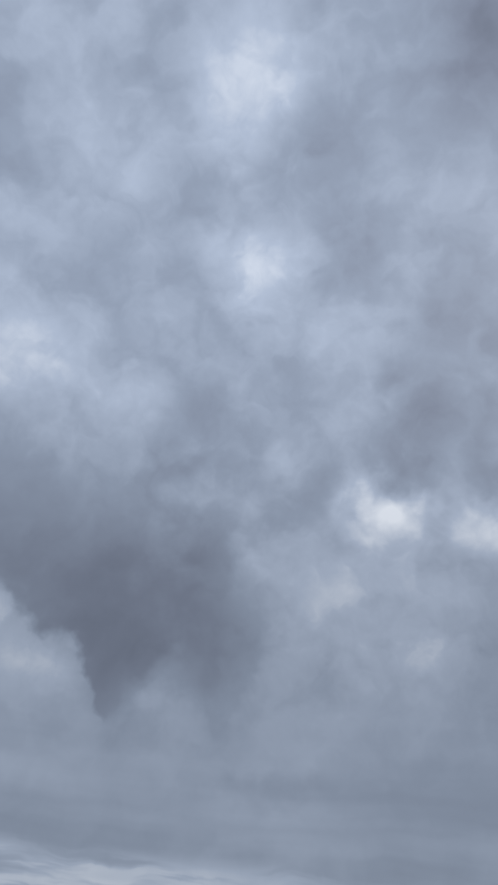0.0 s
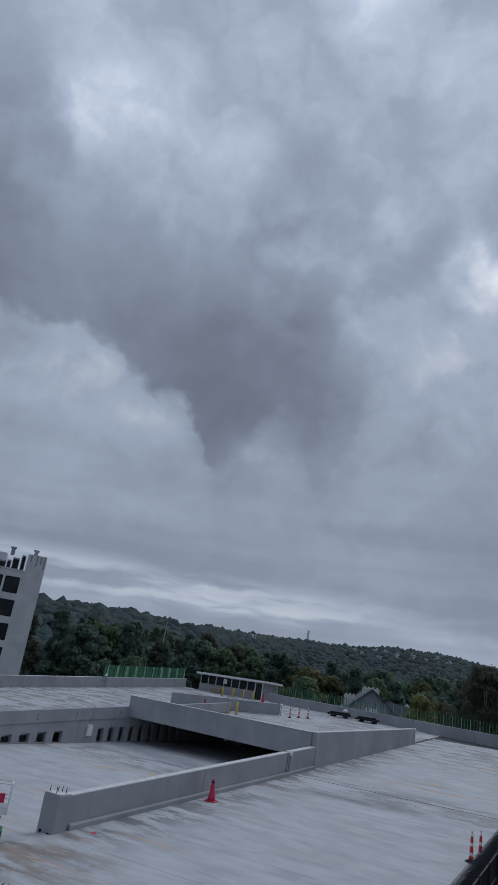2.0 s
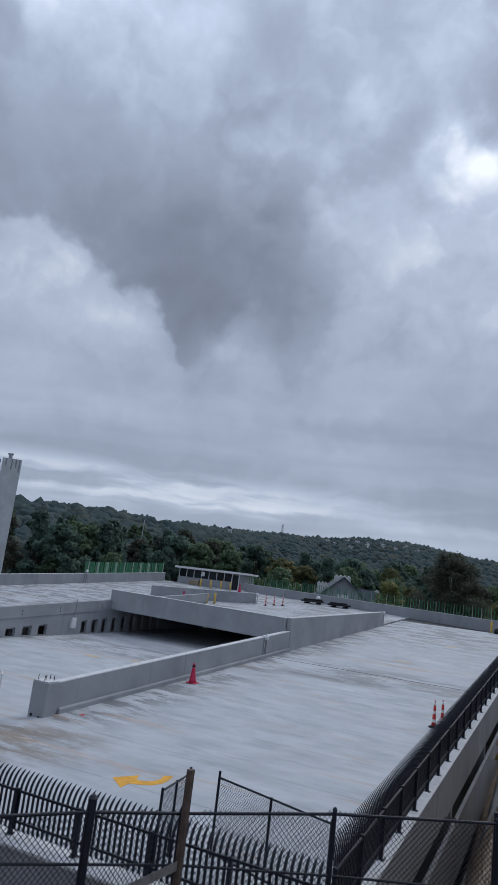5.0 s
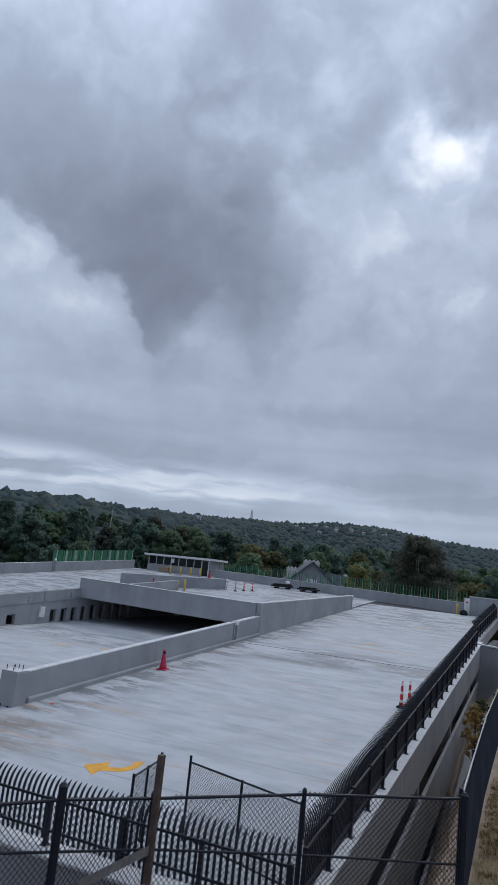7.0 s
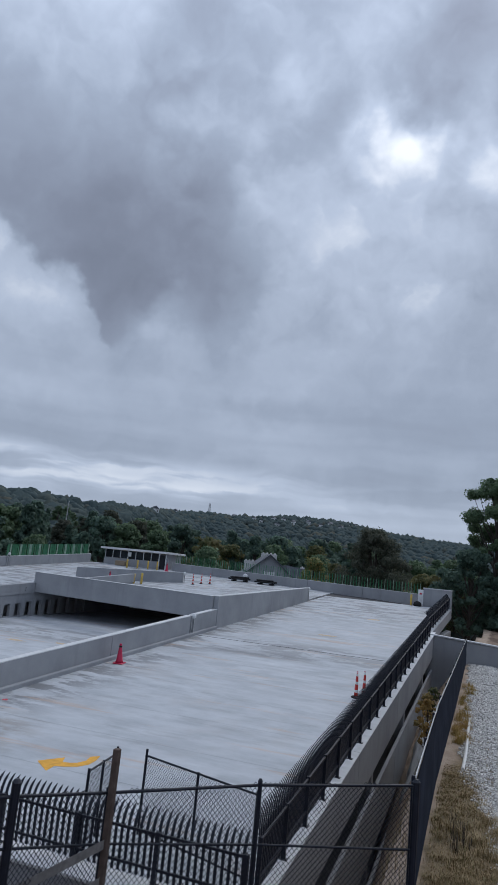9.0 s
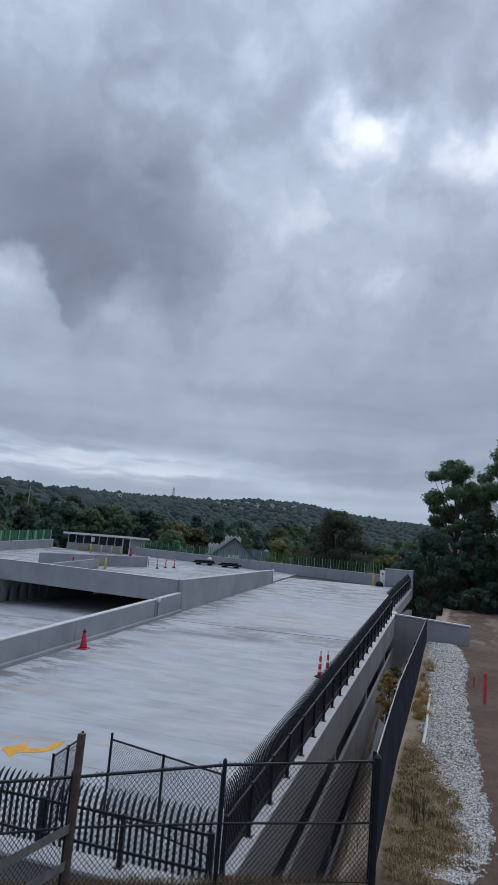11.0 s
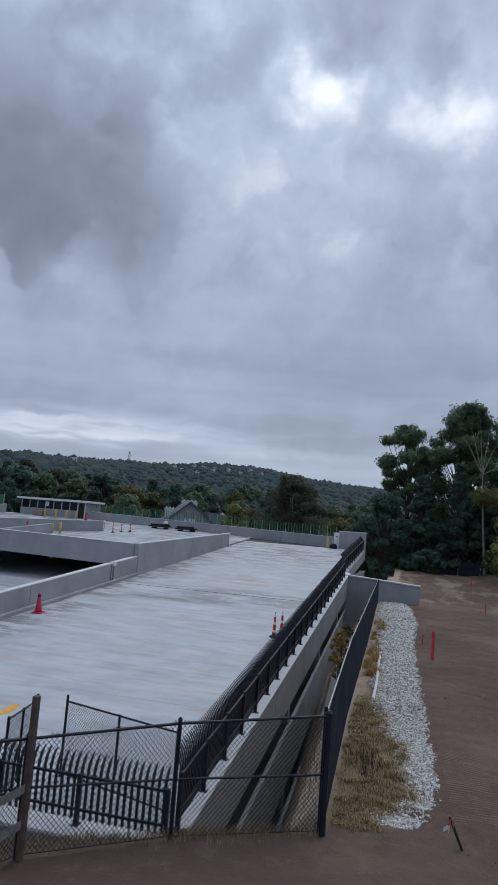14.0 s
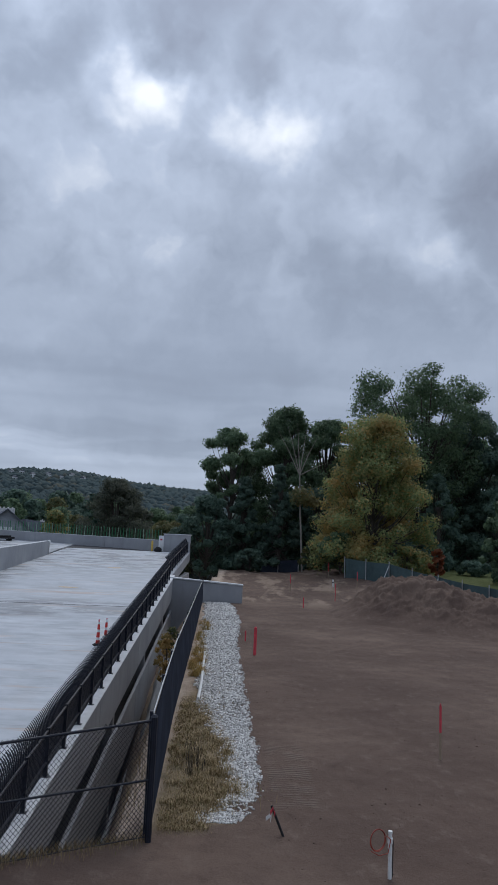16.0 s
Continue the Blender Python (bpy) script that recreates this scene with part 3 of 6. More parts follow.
solid(bm, [(X_WALL + 0.13, 37.58, ramp_z(37.58)), (edge_x(37.6), 37.58, ramp_z(37.58)), (edge_x(37.6), 37.66, ramp_z(37.66)), (X_WALL + 0.13, 37.66, ramp_z(37.66)),
           (X_WALL + 0.13, 37.58, ramp_z(37.58) + 0.006), (edge_x(37.6), 37.58, ramp_z(37.58) + 0.006), (edge_x(37.6), 37.66, ramp_z(37.66) + 0.006), (X_WALL + 0.13, 37.66, ramp_z(37.66) + 0.006)])
part("joint_strip", bm, M_SEAL_AND_SHADE, deck_ramp, "dark rubber movement joint")


def sloped(name, label, x0, x1, rows, thick, mat=None):
    """A deck slab between two x, through rows of (y, z)."""
    bm = bmesh.new()
    for (ya, za), (yb, zb) in zip(rows, rows[1:]):
        solid(bm, [(x0, ya, za - thick), (x1, ya, za - thick), (x1, yb, zb - thick), (x0, yb, zb - thick), (x0, ya, za), (x1, ya, za), (x1, yb, zb), (x0, yb, zb)])
    return single(name, bm, mat or M_DECK, label, "parking deck", kind="structure")


sloped("deck_lower", "pale concrete lane running under the cross beam", X_SLOT - 0.2, X_WALL - 0.302, [(12.2, ramp_z(12.2)), (18, ramp_z(18)), (62, 0.42)], 0.35)
sloped("deck_upper", "streaked concrete upper deck behind the cross beam", X_SLOT - 0.1, X_WALL - 0.302, [(44.3, 2.1), (62, 2.66), (78.5, ramp_z(78.5))], 0.35)
sloped("deck_side", "damp-stained concrete deck beside the far parapet", X_LEFT, X_SLOT - 0.22, [(14, ramp_z(14)), (79.5, ramp_z(79.5))], 0.35)

walls_made = [0]


def parapet(a, b, za, zb, low_a, low_b, half=0.15, label="grey precast concrete parapet wall", seg=6.0, coping=True, mat=None):
    """A run of precast panels with joints from a to b; top heights za, zb; foot heights low_a, low_b."""
    walls_made[0] += 1
    a, b = Vector((*a, 0)), Vector((*b, 0))
    d, n = (b - a), max(1, round((b - a).length / seg))
    u = d.normalized()
    side = Vector((-u.y, u.x, 0)) * half
    top = thing("wall_%d" % walls_made[0], label, "wall", kind="structure")
    for i in range(n):
        s, e = i / n, (i + 1) / n
        p, q = a + d * s + u * 0.012, a + d * e - u * 0.012
        zs, ze, ls, le = za + (zb - za) * s, za + (zb - za) * e, low_a + (low_b - low_a) * s, low_a + (low_b - low_a) * e
        z = lambda v: Vector((0, 0, v))
        bm = bmesh.new()
        solid(bm, [p + side + z(ls), p - side + z(ls), q - side + z(le), q + side + z(le), p + side + z(zs), p - side + z(zs), q - side + z(ze), q + side + z(ze)])
        part("panel", bm, mat or M_WALL, top, bevel=0.012)
        if coping:
            bm = bmesh.new()
            k = side * 1.03
            solid(bm, [p + k + z(zs + 0.002), p - k + z(zs + 0.002), q - k + z(ze + 0.002), q + k + z(ze + 0.002), p + k + z(zs + 0.035), p - k + z(zs + 0.035), q - k + z(ze + 0.035), q + k + z(ze + 0.035)])
            part("coping", bm, M_COPING, top, "pale worn top edge")
    return top


# long wall between the two lanes, its kerb and end pier
parapet((X_WALL - 0.15, 20.1), (X_WALL - 0.15, 36.9), 0.62, 1.93, -0.9, 0.5, label="grey concrete wall along the ramp's inner side", seg=8.4)
parapet((X_WALL - 0.15, 37.1), (X_WALL - 0.15, 40.55), 1.95, 2.22, 0.4, 0.7, seg=4)
parapet((X_WALL - 0.15, 40.6), (X_WALL - 0.15, 61.6), 3.0, 3.76, 0.8, 2.3, seg=10.5, label="tapering grey concrete wall rising from the ramp")
bm = bmesh.new()
solid(bm, [(X_WALL + 0.0, 20.2, -0.7), (X_WALL + 0.12, 20.2, -0.7), (X_WALL + 0.12, 40.5, 0.9), (X_WALL, 40.5, 0.9), (X_WALL, 20.2, ramp_z(20.2) + 0.2), (X_WALL + 0.12, 20.2, ramp_z(20.2) + 0.16), (X_WALL + 0.12, 40.5, ramp_z(40.5) + 0.16), (X_WALL, 40.5, ramp_z(40.5) + 0.2)])
single("kerb", bm, M_WALL, "low concrete kerb along the ramp wall", "kerb", kind="structure", bevel=0.02)
pier = thing("end_pier", "square concrete pier with rebar stubs ending the ramp wall", "concrete pier")
bm = bmesh.new()
block(bm, X_WALL - 0.62, X_WALL + 0.06, 19.45, 20.08, -0.75, 0.66)
part("pier_block", bm, M_WALL, pier, bevel=0.03)
bm = bmesh.new()
block(bm, X_WALL - 0.6, X_WALL + 0.04, 19.47, 20.06, 0.662, 0.69)
part("pier_cap", bm, M_COPING, pier, "pale trowelled top", bevel=0.008)
for dx, dy in ((-0.5, 0.12), (-0.32, 0.3), (-0.2, 0.1), (-0.3, 0.48), (-0.1, 0.45)):
    bm = bmesh.new()
    rod(bm, (X_WALL + dx, 19.45 + dy, 0.66), (X_WALL + dx + 0.01, 19.45 + dy, 0.86), 0.012)
    part("rebar_stub", bm, M_RUBBER, pier)
for x, z in ((X_WALL - 0.45, -0.42), (X_WALL - 0.12, -0.47)):
    bm = bmesh.new()
    rod(bm, (x, 19.45, z), (x, 19.43, z), 0.05, 10)
    part("drain_hole", bm, M_RUBBER, pier, "dark round hole")


def wall_joint_post(x, y, z0, z1):
    t = thing("joint_bracket", "pale steel bracket over a wall joint", "bracket", "brackets on wall joints")
    for dy in (-0.16, 0.16):
        bm = bmesh.new()
        block(bm, x, x + 0.06, y + dy - 0.03, y + dy + 0.03, z0, z1)
        part("strap", bm, M_GALV, t)
    bm = bmesh.new()
    lathe(bm, [(0.02, -0.12), (0.13, -0.08), (0.15, 0.05), (0.08, 0.16), (0.02, 0.18)], 10, (x + 0.02, y + 0.1, z1 - 0.02))
    part("lamp_cap", bm, M_WHITE, t, "small white domed cap")


wall_joint_post(X_WALL + 0.001, 37.0, ramp_z(37.0), 1.93)
wall_joint_post(X_WALL - 0.1, 61.8, ramp_z(61.8), 3.7)

# cross beam over the lower lane
beam = thing("wall_beam", "long grey concrete cross beam over the dark lane", "beam", kind="structure")
bm = bmesh.new()
solid(bm, [(X_SLOT - 0.15, 43.6, 1.72), (X_WALL - 0.32, 40.4, 1.6), (X_WALL - 0.32, 40.9, 1.6), (X_SLOT - 0.15, 44.1, 1.72), (X_SLOT - 0.15, 43.6, 3.12), (X_WALL - 0.32, 40.4, 2.98), (X_WALL - 0.32, 40.9, 2.98), (X_SLOT - 0.15, 44.1, 3.12)])
part("beam_face", bm, M_WALL, beam, bevel=0.02)
bm = bmesh.new()
solid(bm, [(X_SLOT - 0.15, 43.58, 3.122), (X_WALL - 0.32, 40.38, 2.982), (X_WALL - 0.32, 40.92, 2.982), (X_SLOT - 0.15, 44.12, 3.122), (X_SLOT - 0.15, 43.58, 3.15), (X_WALL - 0.32, 40.38, 3.01), (X_WALL - 0.32, 40.92, 3.01), (X_SLOT - 0.15, 44.12, 3.15)])
part("coping", bm, M_COPING, beam)

# slotted wall on the lane's far side, with real openings
slotted = thing("wall_slotted", "concrete shear wall with a row of upright slots", "wall", kind="structure")


def slot_wall(y0, y1, z0, z1, w0=None, w1=None, x0=X_SLOT - 0.22, x1=X_SLOT):
    bm = bmesh.new()
    w0, w1 = z0 if w0 is None else w0, z1 if w1 is None else w1
    solid(bm, [(x0, y0, z0), (x1, y0, z0), (x1, y1, w0), (x0, y1, w0), (x0, y0, z1), (x1, y0, z1), (x1, y1, w1), (x0, y1, w1)])
    part("panel", bm, M_WALL, slotted)


def slot_low(y):
    return -0.556 + 0.0222 * (y - 18)


SLOT_TOP = lambda y: slot_low(y) + 0.32 + 0.047 * (y - 28)
for a, b in ((22.0, 39.6), (39.65, 44.0), (44.0, 58.0)):
    slot_wall(a, b, ramp_z(a) + 0.35, ramp_z(a) + 1.07, ramp_z(b) + 0.35, ramp_z(b) + 1.07, X_SLOT - 0.3, X_SLOT + 0.06)
slots_at = [24.9 + 1.42 * i for i in range(9)] + [40.5 + 1.16 * i for i in range(9)]
prev = 22.0
for y in slots_at:
    w = 0.8 if y < 40 else 0.66
    slot_wall(prev, y, slot_low(prev) - 0.4, ramp_z(prev) + 0.35, slot_low(y) - 0.4, ramp_z(y) + 0.35)
    hi = max(SLOT_TOP(y), slot_low(y) + 0.25)
    slot_wall(y, y + w, hi, ramp_z(y) + 0.35, hi + 0.03, ramp_z(y + w) + 0.35)
    slot_wall(y, y + w, slot_low(y) - 0.4, slot_low(y) + 0.06, slot_low(y + w) - 0.4, slot_low(y + w) + 0.06)
    prev = y + w
slot_wall(prev, 58.0, slot_low(prev) - 0.4, ramp_z(prev) + 0.35, slot_low(58) - 0.4, ramp_z(58) + 0.35)
slot_wall(22.0, 58.0, -0.9, 0.3, 0.2, 2.3, X_SLOT - 1.6, X_SLOT - 1.5)
for y in (24, 27.5, 31, 34.5, 38, 42.5):
    for dz in (0.55, 0.75):
        bm = bmesh.new()
        rod(bm, (X_SLOT + 0.06, y, ramp_z(y) + dz), (X_SLOT + 0.075, y, ramp_z(y) + dz), 0.045, 8)
        part("tie_hole", bm, M_SEAL_AND_SHADE, slotted, "dark round tie hole")
panel_box = thing("electrical_box", "pale grey electrical box on the slotted wall", "electrical box")
bm = bmesh.new()
block(bm, X_SLOT + 0.001, X_SLOT + 0.16, 39.3, 39.75, 0.35, 1.05)
part("cabinet", bm, M_WHITE, panel_box, bevel=0.015)
bm = bmesh.new()
rod(bm, (X_SLOT + 0.08, 39.6, 1.05), (X_SLOT + 0.08, 39.6, 2.3), 0.025)
part("conduit", bm, M_GALV, panel_box)

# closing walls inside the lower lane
# end wall added to close the lane; its dark colour stands in for shade
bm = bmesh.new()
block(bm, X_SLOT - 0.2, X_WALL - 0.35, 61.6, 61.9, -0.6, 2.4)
single("wall_inner_back", bm, M_SCREEN_AND_SHADE, "concrete end wall coloured dark as the lane's shade", "wall", kind="structure")
bm = bmesh.new()
solid(bm, [(X_WALL - 0.3, 40.7, -0.8), (X_WALL - 0.02, 40.7, -0.8), (X_WALL - 0.02, 61.8, -0.3), (X_WALL - 0.3, 61.8, -0.3), (X_WALL - 0.3, 40.7, 0.9), (X_WALL - 0.02, 40.7, 0.95), (X_WALL - 0.02, 61.8, 2.45), (X_WALL - 0.3, 61.8, 2.4)])
single("wall_inner_side", bm, M_WALL, "unlit concrete side wall of the lower lane", "wall", kind="structure")

# outer parapets
parapet((X_LEFT, 16.0), (X_LEFT, 79.0), ramp_z(16) + 1.02, ramp_z(79) + 1.02, ramp_z(16) - 0.6, ramp_z(79) - 0.6, seg=7.5, label="far concrete parapet of the side deck")
parapet((-7.2, back_y(-7.2)), (-38.4, back_y(-38.4)), ramp_z(back_y(-7.2)) + 0.92, ramp_z(back_y(-38.4)) + 0.88, 2.2, 2.9, seg=6.3, label="rear concrete parapet below a row of rods")
bm = bmesh.new()
block(bm, -7.25, -4.66, 68.6, 69.0, 2.4, 4.74)
single("wall_corner", bm, M_WALL, "tall concrete corner wall at the deck's end", "wall", kind="structure", bevel=0.02)
bm = bmesh.new()
block(bm, -7.3, -4.6, 68.55, 69.05, 4.742, 4.83)
single("trim_corner", bm, M_COPING, "pale coping on the corner wall", "coping", kind="structure", bevel=0.01)
bm = bmesh.new()
block(bm, -5.05, -4.62, 52, 68.6, -7.4, 1.2)
solid(bm, [(-5.0, 50, 1.0), (-4.64, 50, 1.0), (-4.64, 68.6, 2.3), (-5.0, 68.6, 2.3), (-5.0, 50, 1.75), (-4.64, 50, 1.75), (-4.64, 68.6, 3.1), (-5.0, 68.6, 3.1)])
single("wall_end_facade", bm, M_WALL, "grey concrete flank of the garage's end bay", "wall", kind="structure")
parapet((-30.7, 65.8), (-38.5, 58.5), 3.9, 3.5, 2.6, 2.3, label="short inner parapet on the upper deck", seg=6.2)
wall_joint_post(-30.6, 65.7, 2.8, 3.85)

# facade towards the pit: spandrels, slots and columns on three levels
facade = thing("wall_facade", "stepped grey concrete spandrel beams along the garage flank", "facade", kind="structure")
LEVELS = ((0.17, -1.2, 0.0), (-1.97, -3.9, 0.0), (-4.95, -6.9, 0.0))
cuts = [12.6, 21.4, 30.2, 39.0, 49.6]
for hi, lo, out in LEVELS:
    for a, b in zip(cuts, cuts[1:]):
        xa, xb = edge_x(a) + out, edge_x(b) + out
        a2, b2 = a + 0.012, b - 0.012
        back = -0.02 if hi > 0 else 0.2
        bm = bmesh.new()
        solid(bm, [(xa + back, a2, ramp_z(a) + lo), (xa + 0.3, a2, ramp_z(a) + lo), (xb + 0.3, b2, ramp_z(b) + lo), (xb + back, b2, ramp_z(b) + lo), (xa + back, a2, ramp_z(a) + hi), (xa + 0.3, a2, ramp_z(a) + hi), (xb + 0.3, b2, ramp_z(b) + hi), (xb + back, b2, ramp_z(b) + hi)])
        part("spandrel", bm, M_WALL, facade, bevel=0.015)
        bm = bmesh.new()
        solid(bm, [(xa + back - 0.01, a2, ramp_z(a) + hi + 0.002), (xa + 0.31, a2, ramp_z(a) + hi + 0.002), (xb + 0.31, b2, ramp_z(b) + hi + 0.002), (xb + back - 0.01, b2, ramp_z(b) + hi + 0.002), (xa + back - 0.01, a2, ramp_z(a) + hi + 0.04), (xa + 0.31, a2, ramp_z(a) + hi + 0.03), (xb + 0.31, b2, ramp_z(b) + hi + 0.03), (xb + back - 0.01, b2, ramp_z(b) + hi + 0.04)])
        part("ledge", bm, M_COPING if hi > 0 else M_WALL, facade, "pale ledge top" if hi > 0 else "")
for y in np.arange(15.8, 49.5, 8.8):
    bm = bmesh.new()
    x = edge_x(y)
    block(bm, x - 0.15, x + 0.22, y, y + 0.34, -7.5, ramp_z(y) - 1.15)
    part("column", bm, M_WALL, facade, bevel=0.02)
# interior floors and closing wall: a near-black colour stands in for deep shade
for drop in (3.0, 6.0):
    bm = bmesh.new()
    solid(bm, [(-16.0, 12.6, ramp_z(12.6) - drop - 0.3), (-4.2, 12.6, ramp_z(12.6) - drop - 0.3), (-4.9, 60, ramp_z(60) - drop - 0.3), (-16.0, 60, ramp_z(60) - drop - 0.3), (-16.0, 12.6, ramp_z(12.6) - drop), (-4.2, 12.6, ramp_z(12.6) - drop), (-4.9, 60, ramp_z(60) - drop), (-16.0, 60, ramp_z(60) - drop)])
    part("floor_slab", bm, M_SEAL_AND_SHADE, facade, "floor slab with the interior shade in its colour")
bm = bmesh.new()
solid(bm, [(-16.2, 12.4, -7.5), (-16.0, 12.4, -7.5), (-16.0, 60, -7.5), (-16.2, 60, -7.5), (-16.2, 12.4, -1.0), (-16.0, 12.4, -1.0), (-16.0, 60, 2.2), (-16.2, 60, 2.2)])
part("inner_wall", bm, M_SEAL_AND_SHADE, facade)
bm = bmesh.new()
block(bm, X_LEFT, edge_x(12.4) + 0.3, 12.0, 12.24, -7.5, -1.0)
single("wall_front", bm, M_WALL, "grey concrete front wall below the near fence", "wall", kind="structure")
bm = bmesh.new()
block(bm, -24.0, edge_x(12.4) + 0.32, 11.96, 12.6, -0.998, -0.93)
single("trim_front", bm, M_COPING, "pale concrete ledge under the near fence", "ledge", kind="structure", bevel=0.01)

# wing wall across the pit
bm = bmesh.new()
solid(bm, [(-4.7, 48.0, -7.3), (0.42, 48.0, -1.5), (0.42, 48.35, -1.5), (-4.7, 48.35, -7.3), (-4.7, 48.0, 1.83), (0.42, 48.0, 1.5), (0.42, 48.35, 1.5), (-4.7, 48.35, 1.83)])
single("wall_wing", bm, M_WALL, "grey concrete wing wall closing the pit", "wall", kind="structure", bevel=0.015)
bm = bmesh.new()
solid(bm, [(-4.7, 47.93, 1.84), (0.46, 47.93, 1.51), (0.46, 48.42, 1.51), (-4.7, 48.42, 1.84), (-4.7, 47.93, 1.93), (0.46, 47.93, 1.6), (0.46, 48.42, 1.6), (-4.7, 48.42, 1.93)])
single("trim_wing", bm, M_COPING, "pale coping on the wing wall", "coping", kind="structure", bevel=0.01)

# ---- the palisade fences with curved tips ----
def pale_mesh(tall, lean, flat=True):
    """One pale, its top bent over towards -x."""
    bm = bmesh.new()
    pts = [(0, 0), (0, tall * 0.66), (-lean * 0.12, tall * 0.78), (-lean * 0.38, tall * 0.89), (-lean * 0.7, tall * 0.96), (-lean, tall)]
    wide = [0.027, 0.027, 0.027, 0.026, 0.020, 0.005]
    rows = [[bm.verts.new((x + s * 0.008, t * w, z)) for s, t in ((-1, -1), (1, -1), (1, 1), (-1, 1))] for (x, z), w in zip(pts, wide)]
    for lo, hi in zip(rows, rows[1:]):
        for i in range(4):
            bm.faces.new((lo[i], lo[(i + 1) % 4], hi[(i + 1) % 4], hi[i]))
    bm.faces.new(rows[0][::-1])
    bm.faces.new(rows[-1])
    return finish("pale", bm, M_BLACK)


def palisade(label, a, b, tall, post_every, pitch, lean, turn, foot=0.09, limit=300):
    """a, b: foot points; turn: the way the tips bend, in degrees."""
    fence = thing("palisade_fence", label, "fence", "palisade fences")
    a, b = Vector(a), Vector(b)
    d = b - a
    u = d.normalized()
    level = Matrix.Rotation(radians(turn), 4, "Z")
    n = max(1, round(d.length / post_every))
    for i in range(n + 1):
        p = a + d * i / n
        bm = bmesh.new()
        block(bm, -0.04, 0.04, -0.04, 0.04, 0.0, tall * 0.72)
        block(bm, -0.046, 0.046, -0.046, 0.046, tall * 0.72, tall * 0.735)
        block(bm, -0.09, 0.09, -0.07, 0.07, 0.0, 0.014)
        bm.transform(Matrix.Translation(p) @ level)
        part("post", bm, M_BLACK, fence)
    for h in (0.2, 0.68):
        bm = bmesh.new()
        run(bm, a, b, 0.022, tall * h, tall * h + 0.045)
        part("rail", bm, M_BLACK, fence)
    mesh, count = pale_mesh(tall - foot, lean), int(d.length / pitch)
    side = level @ Vector((-0.035, 0, 0))
    for i in range(min(count, limit)):
        piece("pale", mesh, fence, Matrix.Translation(a + u * (i + 0.5) * pitch + Vector((0, 0, foot)) + side) @ level)
    return fence


LEDGE = 0.2
palisade("black steel palisade fence with curved tips along the deck edge", (edge_x(12.5) + 0.13, 12.5, ramp_z(12.5) + LEDGE), (edge_x(46.9) + 0.13, 46.9, ramp_z(46.9) + LEDGE), 1.36, 1.66, 0.104, 0.16, 0, limit=335)
palisade("black steel palisade fence on the end bay's edge", (-4.82, 49.6, 1.79), (-4.84, 68.0, 3.12), 1.36, 1.85, 0.114, 0.25, 0)
palisade("black steel palisade fence with curved tips before the deck", (-4.0, 12.38, -0.925), (-17.5, 12.38, -0.925), 1.2, 1.62, 0.125, 0.2, -90)


# ---- chain-link ----
def chainlink(parent, a, b, z0, z1, pitch=0.036, r=0.0060, top_b=None):
    """Woven wires between two feet, as thin three-sided wires."""
    a, b = Vector((*a, 0)), Vector((*b, 0))
    u, wide = (b - a).normalized(), (b - a).length
    nrm = Vector((-u.y, u.x, 0))
    rise = pitch * 1.15
    wires = int(wide / pitch)
    steps_at = [int(((z1 if top_b is None else z1 + (top_b - z1) * k / wires) - z0) / rise) for k in range(wires)]
    verts, faces = [], []
    for k in range(wires):
        base, steps = len(verts), steps_at[k]
        for s in range(steps + 1):
            off = (k + 0.5 + (0.5 if (s + k) % 2 else -0.5)) * pitch
            c = a + u * off + nrm * (0.003 if s % 2 else -0.003)
            z = z0 + s * rise
            for i in range(3):
                w = 2 * math.pi * i / 3
                verts.append(tuple(c + u * (math.cos(w) * r) + nrm * (math.sin(w) * r) + Vector((0, 0, z))))
        for s in range(steps):
            for i in range(3):
                j, m = base + s * 3 + i, base + s * 3 + (i + 1) % 3
                faces.append((j, m, m + 3, j + 3))
    ob = cloud("wire_mesh", verts, faces, M_BLACK, parent)
    return tagged(ob, "woven diamond wire", kind="stuff")


link = thing("chain_link_fence", "black chain-link fence at the lot's edge", "fence")
LINK = [(-1.18, 11.58), (-3.27, 10.43), (-4.97, 9.05), (-5.42, 7.6), (-6.1, 6.3), (-7.2, 4.6)]
TOPS = [1.79, 1.67, 1.57, 1.79, 1.85, 1.92]
MIDS = [0.88, 0.85, 0.91, 1.19, 1.37, 1.61]
for i, (p, q) in enumerate(zip(LINK, LINK[1:])):
    chainlink(link, p, q, 0.04, TOPS[i] + 0.03, top_b=TOPS[i + 1] + 0.03)
    for h, k, r in ((TOPS[i] - 0.02, TOPS[i + 1] - 0.02, 0.022), (MIDS[i], MIDS[i + 1], 0.018), (0.05, 0.05, 0.008)):
        bm = bmesh.new()
        rod(bm, (*p, h), (*q, k), r, 8)
        part("rail", bm, M_BLACK, link)
for i, p in enumerate(LINK):
    bm = bmesh.new()
    r = 0.055 if i in (0, 3) else 0.034
    tall = TOPS[i] + (0.14 if i == 3 else 0.03)
    rod(bm, (*p, -0.2), (*p, tall), r, 10)
    rod(bm, (*p, tall), (*p, tall + 0.04), r * 1.15, 10, r * 0.5)
    part("post", bm, M_BLACK, link)


